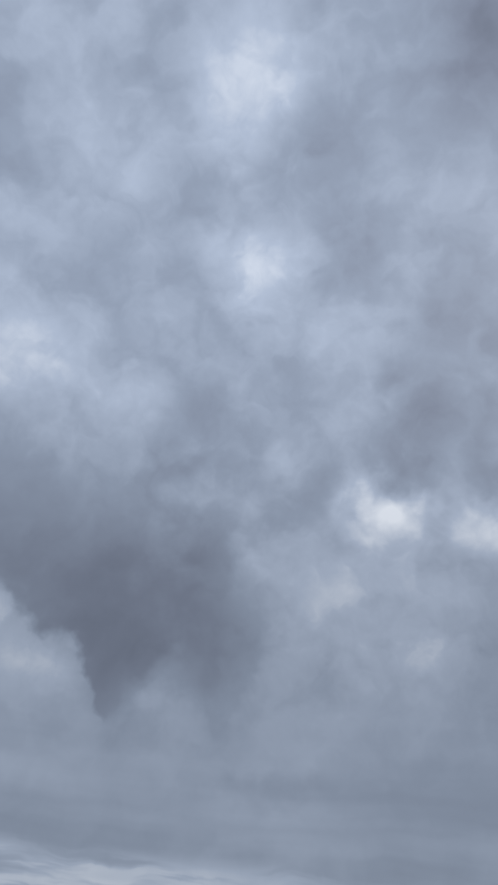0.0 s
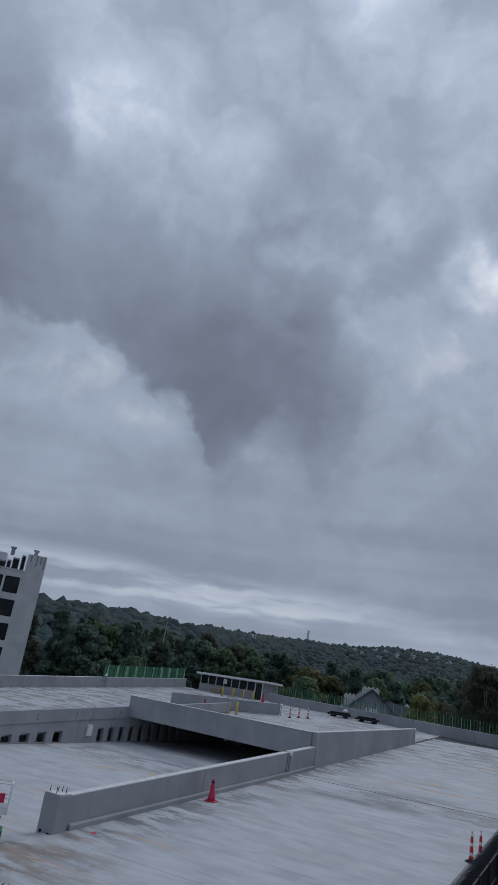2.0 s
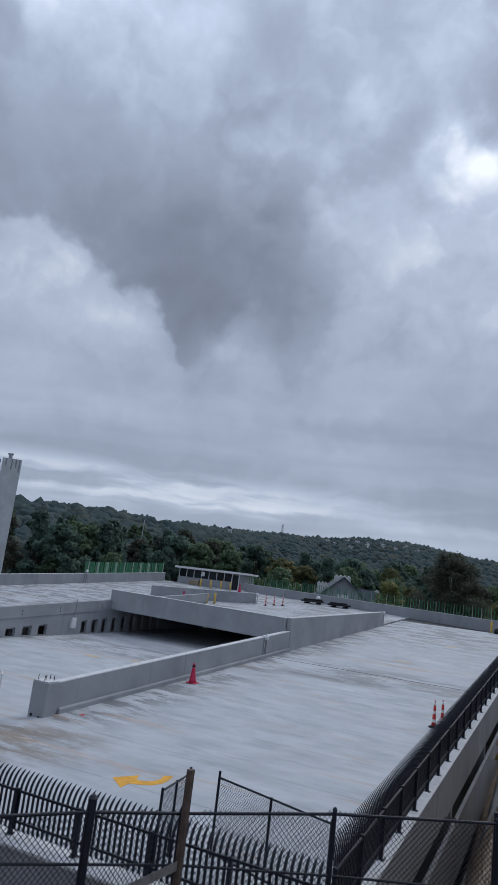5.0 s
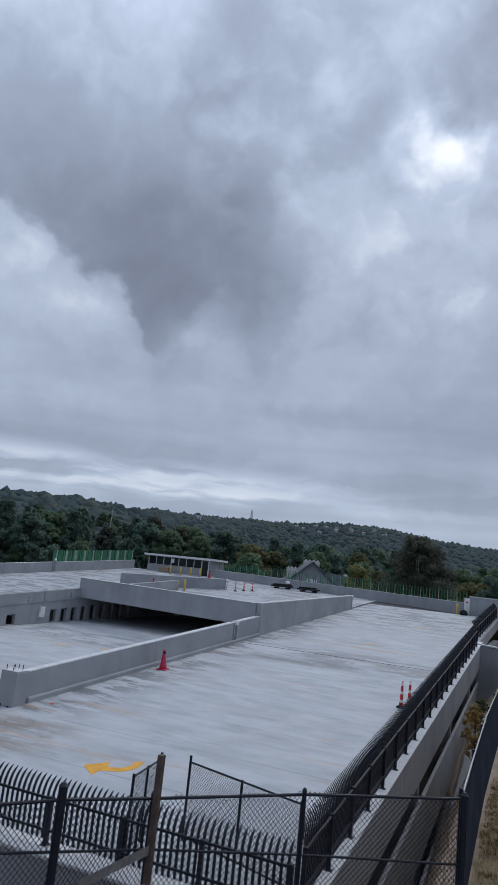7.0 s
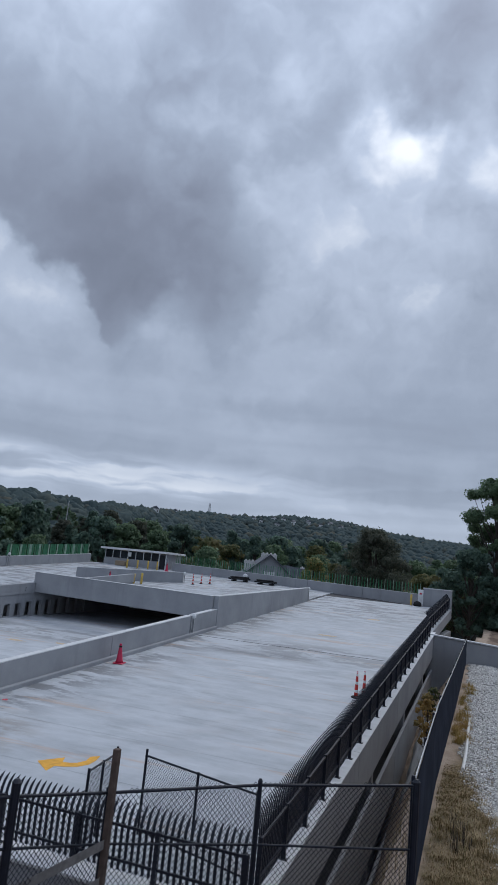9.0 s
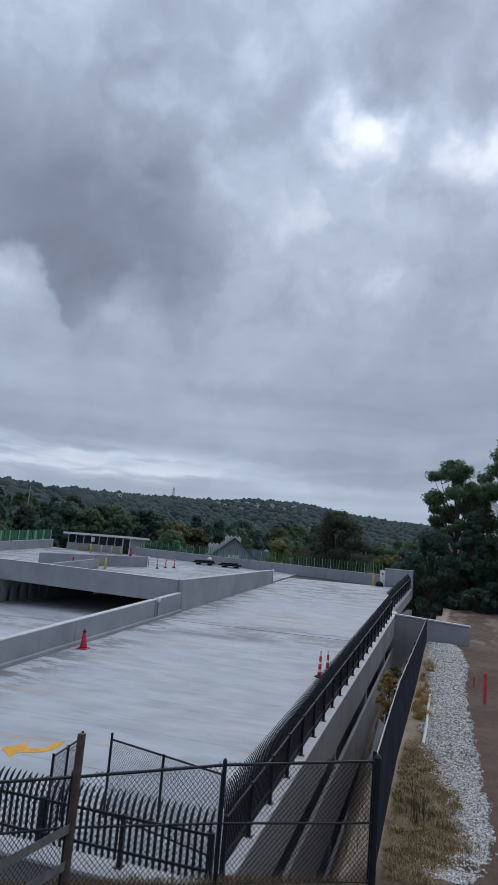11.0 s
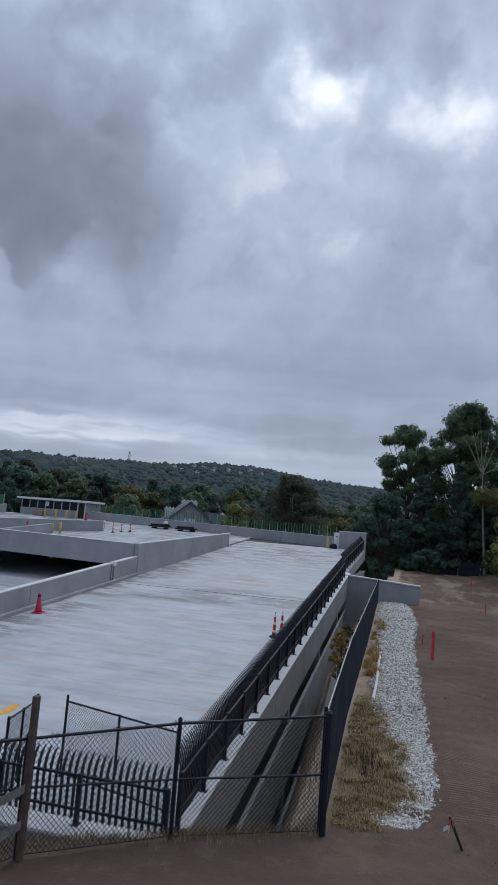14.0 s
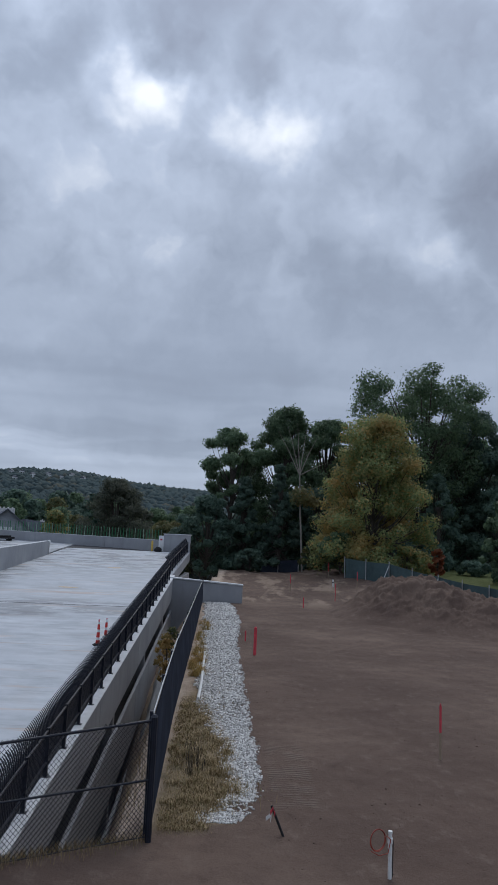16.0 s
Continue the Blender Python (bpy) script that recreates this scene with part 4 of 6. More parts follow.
def gate_leaf(label, a, b, z0, z1):
    leaf_ = thing("chain_link_gate", label, "gate", "gate leaves")
    chainlink(leaf_, a, b, z0 + 0.03, z1 - 0.02, 0.031, 0.0034)
    mid = ((a[0] + b[0]) / 2, (a[1] + b[1]) / 2)
    for p, extra in ((a, 0.1), (mid, 0.0), (b, 0.02)):
        bm = bmesh.new()
        rod(bm, (*p, z0 - 0.06), (*p, z1 + extra), 0.028, 8)
        part("stile", bm, M_BLACK, leaf_)
    for h in (z0 + 0.03, z1 - 0.03):
        bm = bmesh.new()
        rod(bm, (*a, h), (*b, h), 0.021, 8)
        part("rail", bm, M_BLACK, leaf_)


gate_leaf("black chain-link gate leaf standing half open", (-6.95, 14.1), (-4.15, 13.15), -0.78, 0.72)
gate_leaf("black chain-link gate leaf swung back", (-7.7, 14.2), (-7.45, 11.75 + 0.95), -0.76, 0.62)

# brown post with two sloping rails
brown = thing("guard_post", "weathered brown timber post with two grey sloping rails", "post")
bm = bmesh.new()
block(bm, -4.945, -4.86, 8.98, 9.07, -0.1, 2.13)
part("post", bm, M_RUSTPOST, brown, bevel=0.008)
for h in (0.88, 0.42):
    bm = bmesh.new()
    solid(bm, [(-4.9, 8.93, h), (-4.9, 8.975, h), (-5.9, 6.6, h - 0.55), (-5.9, 6.55, h - 0.55), (-4.9, 8.93, h + 0.12), (-4.9, 8.975, h + 0.12), (-5.9, 6.6, h - 0.43), (-5.9, 6.55, h - 0.43)])
    part("rail", bm, M_GREYRAIL, brown)

# ---- dark screened fence on the lot's edge ----
screen = thing("screened_fence", "chain-link fence hung with dark screen fabric", "fence")
bays = np.linspace(11.62, 47.6, 13)


def screen_foot(y):
    return 0.35 * float(smooth01(np.array(y), 30, 48))


for a, b in zip(bays, bays[1:]):
    # each panel bellies a little between its posts
    bm = bmesh.new()
    cols = [a + (b - a) * k / 8 for k in range(9)]
    sheets = []
    for off in (0.0, 0.012):
        sheets.append([[bm.verts.new((float(screen_x(y)) + off + 0.012 * math.sin(y * 2.1 + 1.7 * j) * math.sin(j / 5 * math.pi), y, screen_foot(y) + 0.01 + (1.84 - screen_foot(y)) * j / 5)) for j in range(6)] for y in cols])
    for sheet in sheets:
        for c0, c1 in zip(sheet, sheet[1:]):
            for j in range(5):
                bm.faces.new((c0[j], c0[j + 1], c1[j + 1], c1[j]))
    part("fabric_panel", bm, M_SCREEN_AND_SHADE, screen)
for y in bays:
    bm = bmesh.new()
    rod(bm, (float(screen_x(y)) - 0.05, y, -0.1 + screen_foot(y)), (float(screen_x(y)) - 0.05, y, 1.9), 0.03, 8)
    part("post", bm, M_BLACK, screen)
bm = bmesh.new()
tube(bm, [(float(screen_x(y)) - 0.02, y, 1.86) for y in (11.62, 14.3, 19.2, 27.3, 35.0, 47.6)], 0.016, 6)
part("top_rail", bm, M_GALV, screen, "pale galvanised top rail")

# ---- trees and woods ----
rng = np.random.default_rng(7)


def leaf_quads(centres, size, r, out=None):
    """Leaf clumps of four corners, turned roughly outwards; also their shading normals."""
    n = len(centres)
    out = np.tile([0.0, 0.0, 1.0], (n, 1)) if out is None else out
    face = out + [0, 0, 0.3] + 0.6 * r.normal(size=(n, 3))
    face /= np.linalg.norm(face, axis=1, keepdims=True)
    a = np.cross(face, r.normal(size=(n, 3)))
    a /= np.linalg.norm(a, axis=1, keepdims=True)
    b = np.cross(face, a)
    s = size * r.uniform(0.5, 1.2, (n, 1))
    k = s * r.uniform(0.45, 0.9, (n, 1))
    v = np.stack([centres - a * s, centres - b * k + a * s * 0.1, centres + a * s, centres + b * k - a * s * 0.15], 1).reshape(-1, 3)
    soft = 0.5 * out + 0.9 * face + [0, 0, 0.45]
    soft /= np.linalg.norm(soft, axis=1, keepdims=True)
    return v, np.arange(4 * n).reshape(n, 4), soft.repeat(4, 0)


def foliage(name, v, f, soft, mat, parent=None):
    ob = cloud(name, v, f, mat, parent)
    ob.data.normals_split_custom_set_from_vertices(soft.tolist())
    return ob


def crown_points(blobs, n, r):
    """Places for leaf clumps in the outer part of some flattened lumps (x, y, z, radius)."""
    w = np.array([q[3] ** 2 for q in blobs])
    pick = r.choice(len(blobs), n, p=w / w.sum())
    c = np.array(blobs)[pick]
    d = r.normal(size=(n, 3))
    d /= np.linalg.norm(d, axis=1, keepdims=True)
    rad = c[:, 3:4] * (r.uniform(0.3, 1.0, (n, 1)) ** 0.6 + 0.16 * np.abs(r.normal(size=(n, 1)))) * (1 + 0.18 * np.sin(7 * d[:, :1] + 5 * d[:, 1:2] * c[:, :1]))
    return c[:, :3] + d * rad * [1, 1, 0.72], d


def crown_lumps(h, low, wide, count, r, shape="round"):
    out = []
    for i in range(count):
        f = (i + r.uniform()) / count
        z = low + (h - low) * f
        reach = {"round": math.sin(math.pi * (0.18 + 0.8 * f)) ** 0.7, "cone": 1.05 - f, "umbrella": 0.35 + 0.75 * f ** 0.7, "bell": 1.02 - 0.66 * f ** 1.4}[shape]
        a, q = r.uniform(0, 2 * math.pi), wide * reach * r.uniform(0.3, 0.85)
        rad = wide * r.uniform(0.09, 0.215) * (0.6 + 0.4 * reach)
        out.append((math.cos(a) * q, math.sin(a) * q, min(z, h - rad * 0.72), rad))
    cap = wide * (0.14 if shape == "cone" else 0.3)
    out.append((0, 0, h - cap * 0.8, cap))
    return out


def tree(label, h, low, wide, count, leaves, size, mat, seed, shape="round", bark=None, group="", limbs=True, stem=0.022, name="tree"):
    """A tree at the origin: tapered trunk with limbs to each lump of the crown, and many leaf clumps."""
    r = np.random.default_rng(seed)
    lumps_ = crown_lumps(h, low, wide, int(count * 4.2), r, shape)
    top = thing(name, label, "tree" if name == "tree" else "shrub", group)
    bm = bmesh.new()
    lean = Vector((r.uniform(-0.03, 0.03) * h, r.uniform(-0.03, 0.03) * h, 0))
    joint = [Vector((0, 0, -0.6)), lean * 0.3 + Vector((0, 0, h * 0.3)), lean * 0.7 + Vector((0, 0, h * 0.6)), lean + Vector((0, 0, h * 0.86))]
    rad = [stem * h, stem * h * 0.72, stem * h * 0.42, stem * h * 0.12]
    for i in range(3):
        rod(bm, joint[i], joint[i + 1], rad[i], 8, rad[i + 1])
    if limbs:
        for x, y, z, q in lumps_:
            s = max(0.25, min(0.8, (z - 0.3 * wide) / h * 0.8))
            k = s * 3 * 0.95
            i = min(2, int(k))
            root = joint[i].lerp(joint[i + 1], min(1, k - i))
            mid = root.lerp(Vector((x, y, z)), 0.55) + Vector((0, 0, -0.04 * h))
            rod(bm, root, mid, stem * h * 0.28, 5, stem * h * 0.16)
            rod(bm, mid, (x, y, z), stem * h * 0.16, 5, stem * h * 0.04)
    part("trunk", bm, bark or M_BARK, top)
    at, out = crown_points(lumps_, int(leaves * 2.1), r)
    foliage("crown", *leaf_quads(at, size * 0.62, r, out), mat, top)
    return top


def stand(x, y, sink=0.3):
    return float(ground_z(np.array([x]), np.array([y]), False)[0]) - sink


def set_at(ob, x, y, turn=0.0, scale=1.0, z=None):
    ob.location = (x, y, stand(x, y) if z is None else z)
    ob.rotation_euler = (0, 0, radians(turn))
    ob.scale = (scale,) * 3
    return ob


def polar(turn, r):
    return -math.sin(radians(turn)) * r, math.cos(radians(turn)) * r


# trees along the lot's far edge
EDGE_TREES = [
    # label, turn, distance, top, foot of crown, radius, lumps, leaves, leaf size, material, shape
    ("open-crowned dark green oak against the sky", 0.9, 88, 18.5, 9.5, 5.8, 8, 5200, 0.42, M_LEAF, "round"),
    ("tall dark green oak with a lumpy crown", -3.6, 92, 22.0, 5.0, 7.6, 20, 11500, 0.45, M_LEAF, "round"),
    ("tall dark green oak beside the maple", -7.0, 95, 21.2, 4.0, 6.4, 24, 9500, 0.45, M_LEAF, "round"),
    ("very tall spreading tree with bare limbs showing", -14.6, 90, 25.6, 8.0, 10.0, 22, 11500, 0.45, M_LEAF, "umbrella"),
    ("tall deep green tree behind the maple", -18.2, 96, 22.5, 3.0, 8.6, 26, 12000, 0.5, M_LEAF2, "round"),
    ("tall deep green tree at the wood's edge", -22.5, 92, 22.0, 3.0, 7.0, 18, 7000, 0.5, M_LEAF2, "round"),
    ("maple turning yellow and orange above the fence", -10.7, 71, 17.4, 1.6, 8.0, 40, 16000, 0.36, M_MAPLE, "bell"),
    ("dark understorey tree below the oaks", 2.6, 82, 9.5, 0.5, 4.6, 14, 5200, 0.45, M_LEAF2, "round"),
    ("dark understorey tree in the shade", -0.4, 84, 12.0, 0.5, 4.2, 14, 5600, 0.45, M_LEAF2, "cone"),
    ("dark upright understorey tree", -3.2, 82, 13.5, 0.5, 3.6, 14, 5600, 0.42, M_LEAF2, "cone"),
    ("dark understorey tree near the dirt's crest", -6.2, 84, 11.0, 0.2, 4.0, 13, 5200, 0.42, M_LEAF2, "round"),
    ("dark evergreen beside the maple", -15.8, 84, 13.0, 0.3, 5.0, 14, 5600, 0.46, M_LEAF2, "cone"),
    ("dark evergreen over the lawn", -20.5, 88, 12.0, 1.2, 5.2, 13, 5000, 0.5, M_LEAF2, "round"),
    ("olive-green young tree beyond the corner wall", 5.4, 96, 6.6, -3.0, 4.4, 16, 5200, 0.42, M_OLIVE, "round"),
    ("olive-green tree behind the end bay", 3.6, 100, 9.0, -3.0, 5.2, 18, 6500, 0.42, M_LEAF, "round"),
    ("broad copper-green tree rising over the parapet", 9.9, 108, 12.8, -7.0, 7.6, 34, 13000, 0.42, M_PURPLE, "round"),
    ("green tree beside the broad copper-green one", 6.6, 118, 9.0, -6.0, 6.6, 20, 7500, 0.45, M_LEAF, "round"),
    ("small tree turning orange beside the house", 14.6, 104, 7.6, -3.0, 3.8, 14, 5200, 0.36, M_MAPLE, "round"),
    ("green garden tree near the house", 12.9, 122, 7.4, -5.0, 3.6, 11, 3000, 0.42, M_OLIVE, "round"),
]
for i, (label, turn, r, top, low, wide, count, leaves, size, mat, shape) in enumerate(EDGE_TREES):
    x, y = polar(turn, r)
    z = stand(x, y, 0.0)
    set_at(tree(label, top - z, low - z if low - z > 0.4 else 0.4, wide, count, int(leaves * 2.1), size * 0.6, mat, 40 + i, shape), x, y, z=z)
# the pale bare-limbed tree among the dark ones
x, y = polar(-5.2, 79)
bare = thing("tree", "slim pale-barked tree with dead bare branches", "tree")
bm = bmesh.new()
z = stand(x, y)
rod(bm, (x, y, z), (x - 0.5, y, 9.5), 0.11, 8, 0.09)
rod(bm, (x - 0.5, y, 9.5), (x - 0.6, y, 12.5), 0.09, 8, 0.06)
for dx, dz in ((-2.6, 5.0), (-1.5, 5.6), (-0.4, 6.0), (0.7, 5.4), (1.9, 4.4), (3.2, 1.6)):
    rod(bm, (x - 0.6, y, 12.0), (x - 0.6 + dx * 0.55, y + 0.2, 12.0 + dz * 0.6), 0.06, 5, 0.035)
    rod(bm, (x - 0.6 + dx * 0.55, y + 0.2, 12.0 + dz * 0.6), (x - 0.6 + dx, y, 12.0 + dz), 0.035, 5, 0.01)
part("trunk", bm, M_PALEBARK, bare)
r0 = np.random.default_rng(3)
at, out = crown_points([(x - 0.3, y - 0.5, 9.6, 1.3), (x + 0.9, y - 0.5, 9.0, 0.9)], 700, r0)
foliage("crown", *leaf_quads(at, 0.2, r0, out), M_OLIVE, bare)
# red-turned branch tips on the maple's skirt, and shrubs at the crest
for i, (label, turn, r, top, wide, leaves, size, mat) in enumerate([
        ("red-turned sapling beside the screened fence", -15.8, 68.5, 4.4, 1.0, 600, 0.3, M_REDLEAF),
        ("orange-tinged shrub below the maple", -13.4, 68, 4.6, 2.0, 1100, 0.32, M_MAPLE),
        ("dense green shrub at the dirt's crest", -8.2, 69, 5.6, 2.8, 2200, 0.34, M_LEAF),
        ("dense green shrub beside the far fence", -6.4, 77, 4.4, 2.4, 1500, 0.34, M_OLIVE),
        ("dark green shrub at the lot's far corner", -1.0, 77, 3.6, 2.0, 1300, 0.34, M_LEAF2),
        ("bright green garden tree over the lawn", -20.8, 66, 9.0, 2.6, 2200, 0.34, M_LEAF),
        ("dark shrub on the lawn's edge", -18.6, 74, 3.4, 2.2, 1400, 0.34, M_LEAF2)]):
    x, y = polar(turn, r)
    z = stand(x, y, 0.0)
    set_at(tree(label, top - z, 0.3, wide, 9, leaves, size, mat, 90 + i, name="shrub"), x, y, z=z)

# the wooded valley: a few kinds of tree, repeated
kinds = [
    tree("broad dark green valley tree", 17, 3.5, 5.6, 16, 6000, 0.46, M_LEAF, 201, group="valley trees"),
    tree("rounded deep green valley tree", 15, 2.5, 5.2, 14, 5600, 0.46, M_LEAF2, 202, group="valley trees"),
    tree("tall dark conifer in the valley", 15, 1.5, 5.2, 20, 6500, 0.44, M_LEAF2, 203, "cone", group="valley trees"),
    tree("olive-tinged tree in the valley", 14, 2.5, 5.0, 13, 5000, 0.45, M_OLIVE, 204, group="valley trees"),
    tree("copper-green tree in the valley", 15, 2.5, 5.4, 14, 5200, 0.46, M_PURPLE, 205, group="valley trees"),
    tree("valley tree turning yellow", 13, 2.5, 4.6, 12, 4800, 0.44, M_MAPLE, 206, group="valley trees"),
]
spots = []
HOUSE_AT = polar(18.2, 132)
while len(spots) < 62:
    turn = rng.uniform(3, 58)
    r = 112 + 420 * rng.uniform() ** 1.25
    x, y = polar(turn, r)
    if x > -52 and y < 84 or math.hypot(x - HOUSE_AT[0], y - HOUSE_AT[1]) < 13 or (14.5 < turn < 21.5 and r < 134) or (turn > 43 and r < 155):
        continue
    if turn > 28 and r > 255 or 7 < turn < 13 and r < 140:
        continue
    spots.append((x, y, r, turn))
for k in range(44):
    turn, r = -29 + 33 * (k + rng.uniform(0.1, 0.9)) / 44, rng.uniform(106, 150)
    spots.append((*polar(turn, r), r + 100, turn + 60))
belt = []
while len(belt) < 150:
    turn = rng.uniform(8, 54)
    r = rng.uniform(165, 330)
    x, y = polar(turn, r)
    if turn > 41 and r < 190 or 7 < turn < 13 and r < 200:
        continue
    top = rng.uniform(1.6, 3.1) + (0.7 * float(smooth01(np.array(turn), 22, 30)) if turn < 46 else 0.9)
    belt.append((x, y, r * math.tan(radians(top)) + 4.67))
for k, (x, y, top) in enumerate(belt):
    kind, tall = ((kinds[0], 17), (kinds[1], 15), (kinds[2], 15), (kinds[1], 15), (kinds[0], 17), (kinds[2], 15), (kinds[3], 14) if k % 3 else (kinds[4], 15))[k % 7]
    z = stand(x, y)
    s = (top - z) / tall
    copy_thing(kind, Matrix.Translation((x, y, z)) @ Matrix.Rotation(rng.uniform(0, 6.28), 4, "Z") @ Matrix.Diagonal((min(s, 1.9) * rng.uniform(0.85, 1.1), min(s, 1.9), s, 1)))
for k, (x, y, r, turn) in enumerate(spots):
    weights = [0.3, 0.24, 0.2 if turn > 20 else 0.08, 0.13, 0.1, 0.05]
    kind = kinds[int(rng.choice(6, p=np.array(weights) / sum(weights)))]
    s = rng.uniform(0.72, 1.12)
    if turn < 28 and r < 200:
        s *= 0.72
    elif turn < 60 and r > 200:
        s *= 1.3
    m = Matrix.Translation((x, y, stand(x, y))) @ Matrix.Rotation(rng.uniform(0, 6.28), 4, "Z") @ Matrix.Diagonal((s * rng.uniform(0.9, 1.15), s, s * rng.uniform(0.9, 1.1), 1))
    copy_thing(kind, m)
for i, kind in enumerate(kinds):
    x, y = polar(30 + 3.2 * i, 150 + 14 * i)
    set_at(kind, x, y, 40 * i, 0.9)

# woods on the hills
n = 16000
turn = np.where(rng.uniform(size=n) < 0.75, rng.uniform(1, 32, n), rng.uniform(26, 60, n))
far = np.interp(turn, RIDGE_TURN, RIDGE_FAR)
near = np.where(turn > 26, 150, 300)
dist = near + (far * 1.04 - near) * rng.uniform(size=n) ** 0.75
hx, hy = -np.sin(np.radians(turn)) * dist, np.cos(np.radians(turn)) * dist
house_spots = []
for turn_, rise_ in [(20.6, 0.84), (19.8, 0.80), (18.9, 0.86), (18.2, 0.78), (17.4, 0.74), (16.6, 0.70), (15.4, 0.72), (14.4, 0.69), (13.6, 0.73), (12.7, 0.70), (12.2, 0.78), (19.2, 0.72), (21.4, 0.85), (11.6, 0.86), (13.3, 0.82), (26.2, 0.9), (27.9, 0.88), (24.6, 0.9), (15.7, 0.8), (17.9, 0.66)]:
    d = rise_ * float(np.interp(turn_, RIDGE_TURN, RIDGE_FAR))
    house_spots.append((*polar(turn_, d), d))
keep = np.ones(n, bool)
for x, y, d in house_spots:
    across, along = (hx * y - hy * x) / d, (hx * x + hy * y) / d - d
    keep &= ~((np.abs(across) < 5) & (along > -50) & (along < 12))
hx, hy, dist = hx[keep], hy[keep], dist[keep]
hz = ground_z(hx, hy, False)
size = np.clip(2.4 + dist / 460, 2.4, 4.6) * rng.uniform(0.6, 1.35, len(hx))


def canopy(mask, subdivisions):
    """Uneven rounded tree heads, as one mesh's corners and faces."""
    bm_ = bmesh.new()
    bmesh.ops.create_icosphere(bm_, subdivisions=subdivisions, radius=1.0)
    iv = np.array([q_.co[:] for q_ in bm_.verts])
    jf = np.array([[q_.index for q_ in f_.verts] for f_ in bm_.faces])
    bm_.free()
    k = int(mask.sum())
    stretch = rng.uniform(0.75, 1.3, (k, 1, 3)) * [1.1, 1.1, 1.0]
    v = iv[None] * (1 + 0.19 * rng.normal(size=(k, len(iv), 1)).clip(-1.6, 1.6)) * stretch * size[mask][:, None, None]
    v = v + np.stack([hx[mask], hy[mask], hz[mask] + size[mask] * 0.7], 1)[:, None]
    return v.reshape(-1, 3), (jf[None] + (np.arange(k) * len(iv))[:, None, None]).reshape(-1, 3)


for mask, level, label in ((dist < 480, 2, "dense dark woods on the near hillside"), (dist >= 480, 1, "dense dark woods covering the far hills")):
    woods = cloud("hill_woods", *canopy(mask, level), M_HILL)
    woods.data.shade_smooth()
    tagged(woods, label, "woods", kind="stuff")


def small_house(x, y, turn, w, l, h):
    t = thing("house", "small pale house among the hillside woods", "house", "hillside houses")
    bm = bmesh.new()
    block(bm, -w / 2, w / 2, -l / 2, l / 2, -10, h)
    part("wall", bm, M_WHITE, t)
    bm = bmesh.new()
    a = [bm.verts.new(p) for p in ((-w / 2 - 0.4, -l / 2 - 0.4, h), (w / 2 + 0.4, -l / 2 - 0.4, h), (0, -l / 2 - 0.4, h + w * 0.42))]
    b = [bm.verts.new(p) for p in ((-w / 2 - 0.4, l / 2 + 0.4, h), (w / 2 + 0.4, l / 2 + 0.4, h), (0, l / 2 + 0.4, h + w * 0.42))]
    bm.faces.new(a), bm.faces.new(b[::-1])
    for i in range(3):
        bm.faces.new((a[i], a[(i + 1) % 3], b[(i + 1) % 3], b[i]))
    part("roof", bm, M_ROOF, t)
    for sx in (-0.25, 0.25):
        bm = bmesh.new()
        block(bm, sx * w - 0.6, sx * w + 0.6, -l / 2 - 0.05, -l / 2 - 0.004, h - 3.2, h - 1.6)
        part("window", bm, M_GLASS, t)
    set_at(t, x, y, turn, 1.0)
    t.location.z += 4.0


for i, (x, y, d) in enumerate(house_spots):
    small_house(x, y, rng.uniform(-60, 60), rng.uniform(4.5, 6.5), rng.uniform(5, 8), rng.uniform(3.6, 5.0))

# lattice mast on the ridge
mast = thing("radio_mast", "slender grey lattice mast on the ridge", "mast")
x, y = polar(23.5, 1290)
z = stand(x, y)
top_z = 4.67 + 1290 * math.tan(radians(5.12))
bm = bmesh.new()
for sx, sy in product((-1, 1), (-1, 1)):
    rod(bm, (x + sx * 2.2, y + sy * 2.2, z), (x + sx * 0.9, y + sy * 0.9, top_z), 0.32, 5)
part("legs", bm, M_GALV, mast)
bm = bmesh.new()
for k in range(7):
    za, zb = z + (top_z - z) * k / 7, z + (top_z - z) * (k + 1) / 7
    wa, wb = 2.2 - 1.3 * k / 7, 2.2 - 1.3 * (k + 1) / 7
    rod(bm, (x - wa, y - wa, za), (x + wb, y - wb, zb), 0.18, 4)
    rod(bm, (x + wa, y - wa, za), (x - wb, y - wb, zb), 0.18, 4)
part("bracing", bm, M_GALV, mast)
pole = thing("utility_pole", "leaning pale pole standing among the trees", "pole")
x, y = polar(34.8, 250)
bm = bmesh.new()
rod(bm, (x, y, stand(x, y)), (x + 0.7, y, 22.5), 0.24, 6, 0.16)
part("shaft", bm, M_GALV, pole)

# house behind the garage, its gable towards the deck
house = thing("house", "grey gabled house with white chimneys behind the garage", "house")
hx0, hy0 = HOUSE_AT
face = Matrix.Translation((hx0, hy0, 0)) @ Matrix.Rotation(radians(24), 4, "Z")


def house_part(name, corners_list, mat, label="", parent=None):
    bm = bmesh.new()
    for args in corners_list:
        block(bm, *args)
    bm.transform(face)
    return part(name, bm, mat, parent or house, label, bevel=0.02)


bm = bmesh.new()
w, l, e, pk = 4.1, 16.0, 4.6, 8.0
f_ = [bm.verts.new(p) for p in ((-w, 0, -11), (w, 0, -11), (w, 0, e), (0, 0, pk), (-w, 0, e))]
b_ = [bm.verts.new(p) for p in ((-w, l, -11), (w, l, -11), (w, l, e), (0, l, pk), (-w, l, e))]
bm.faces.new(f_), bm.faces.new(b_[::-1])
for i in range(5):
    bm.faces.new((f_[i], f_[(i + 1) % 5], b_[(i + 1) % 5], b_[i]))
bm.transform(face)
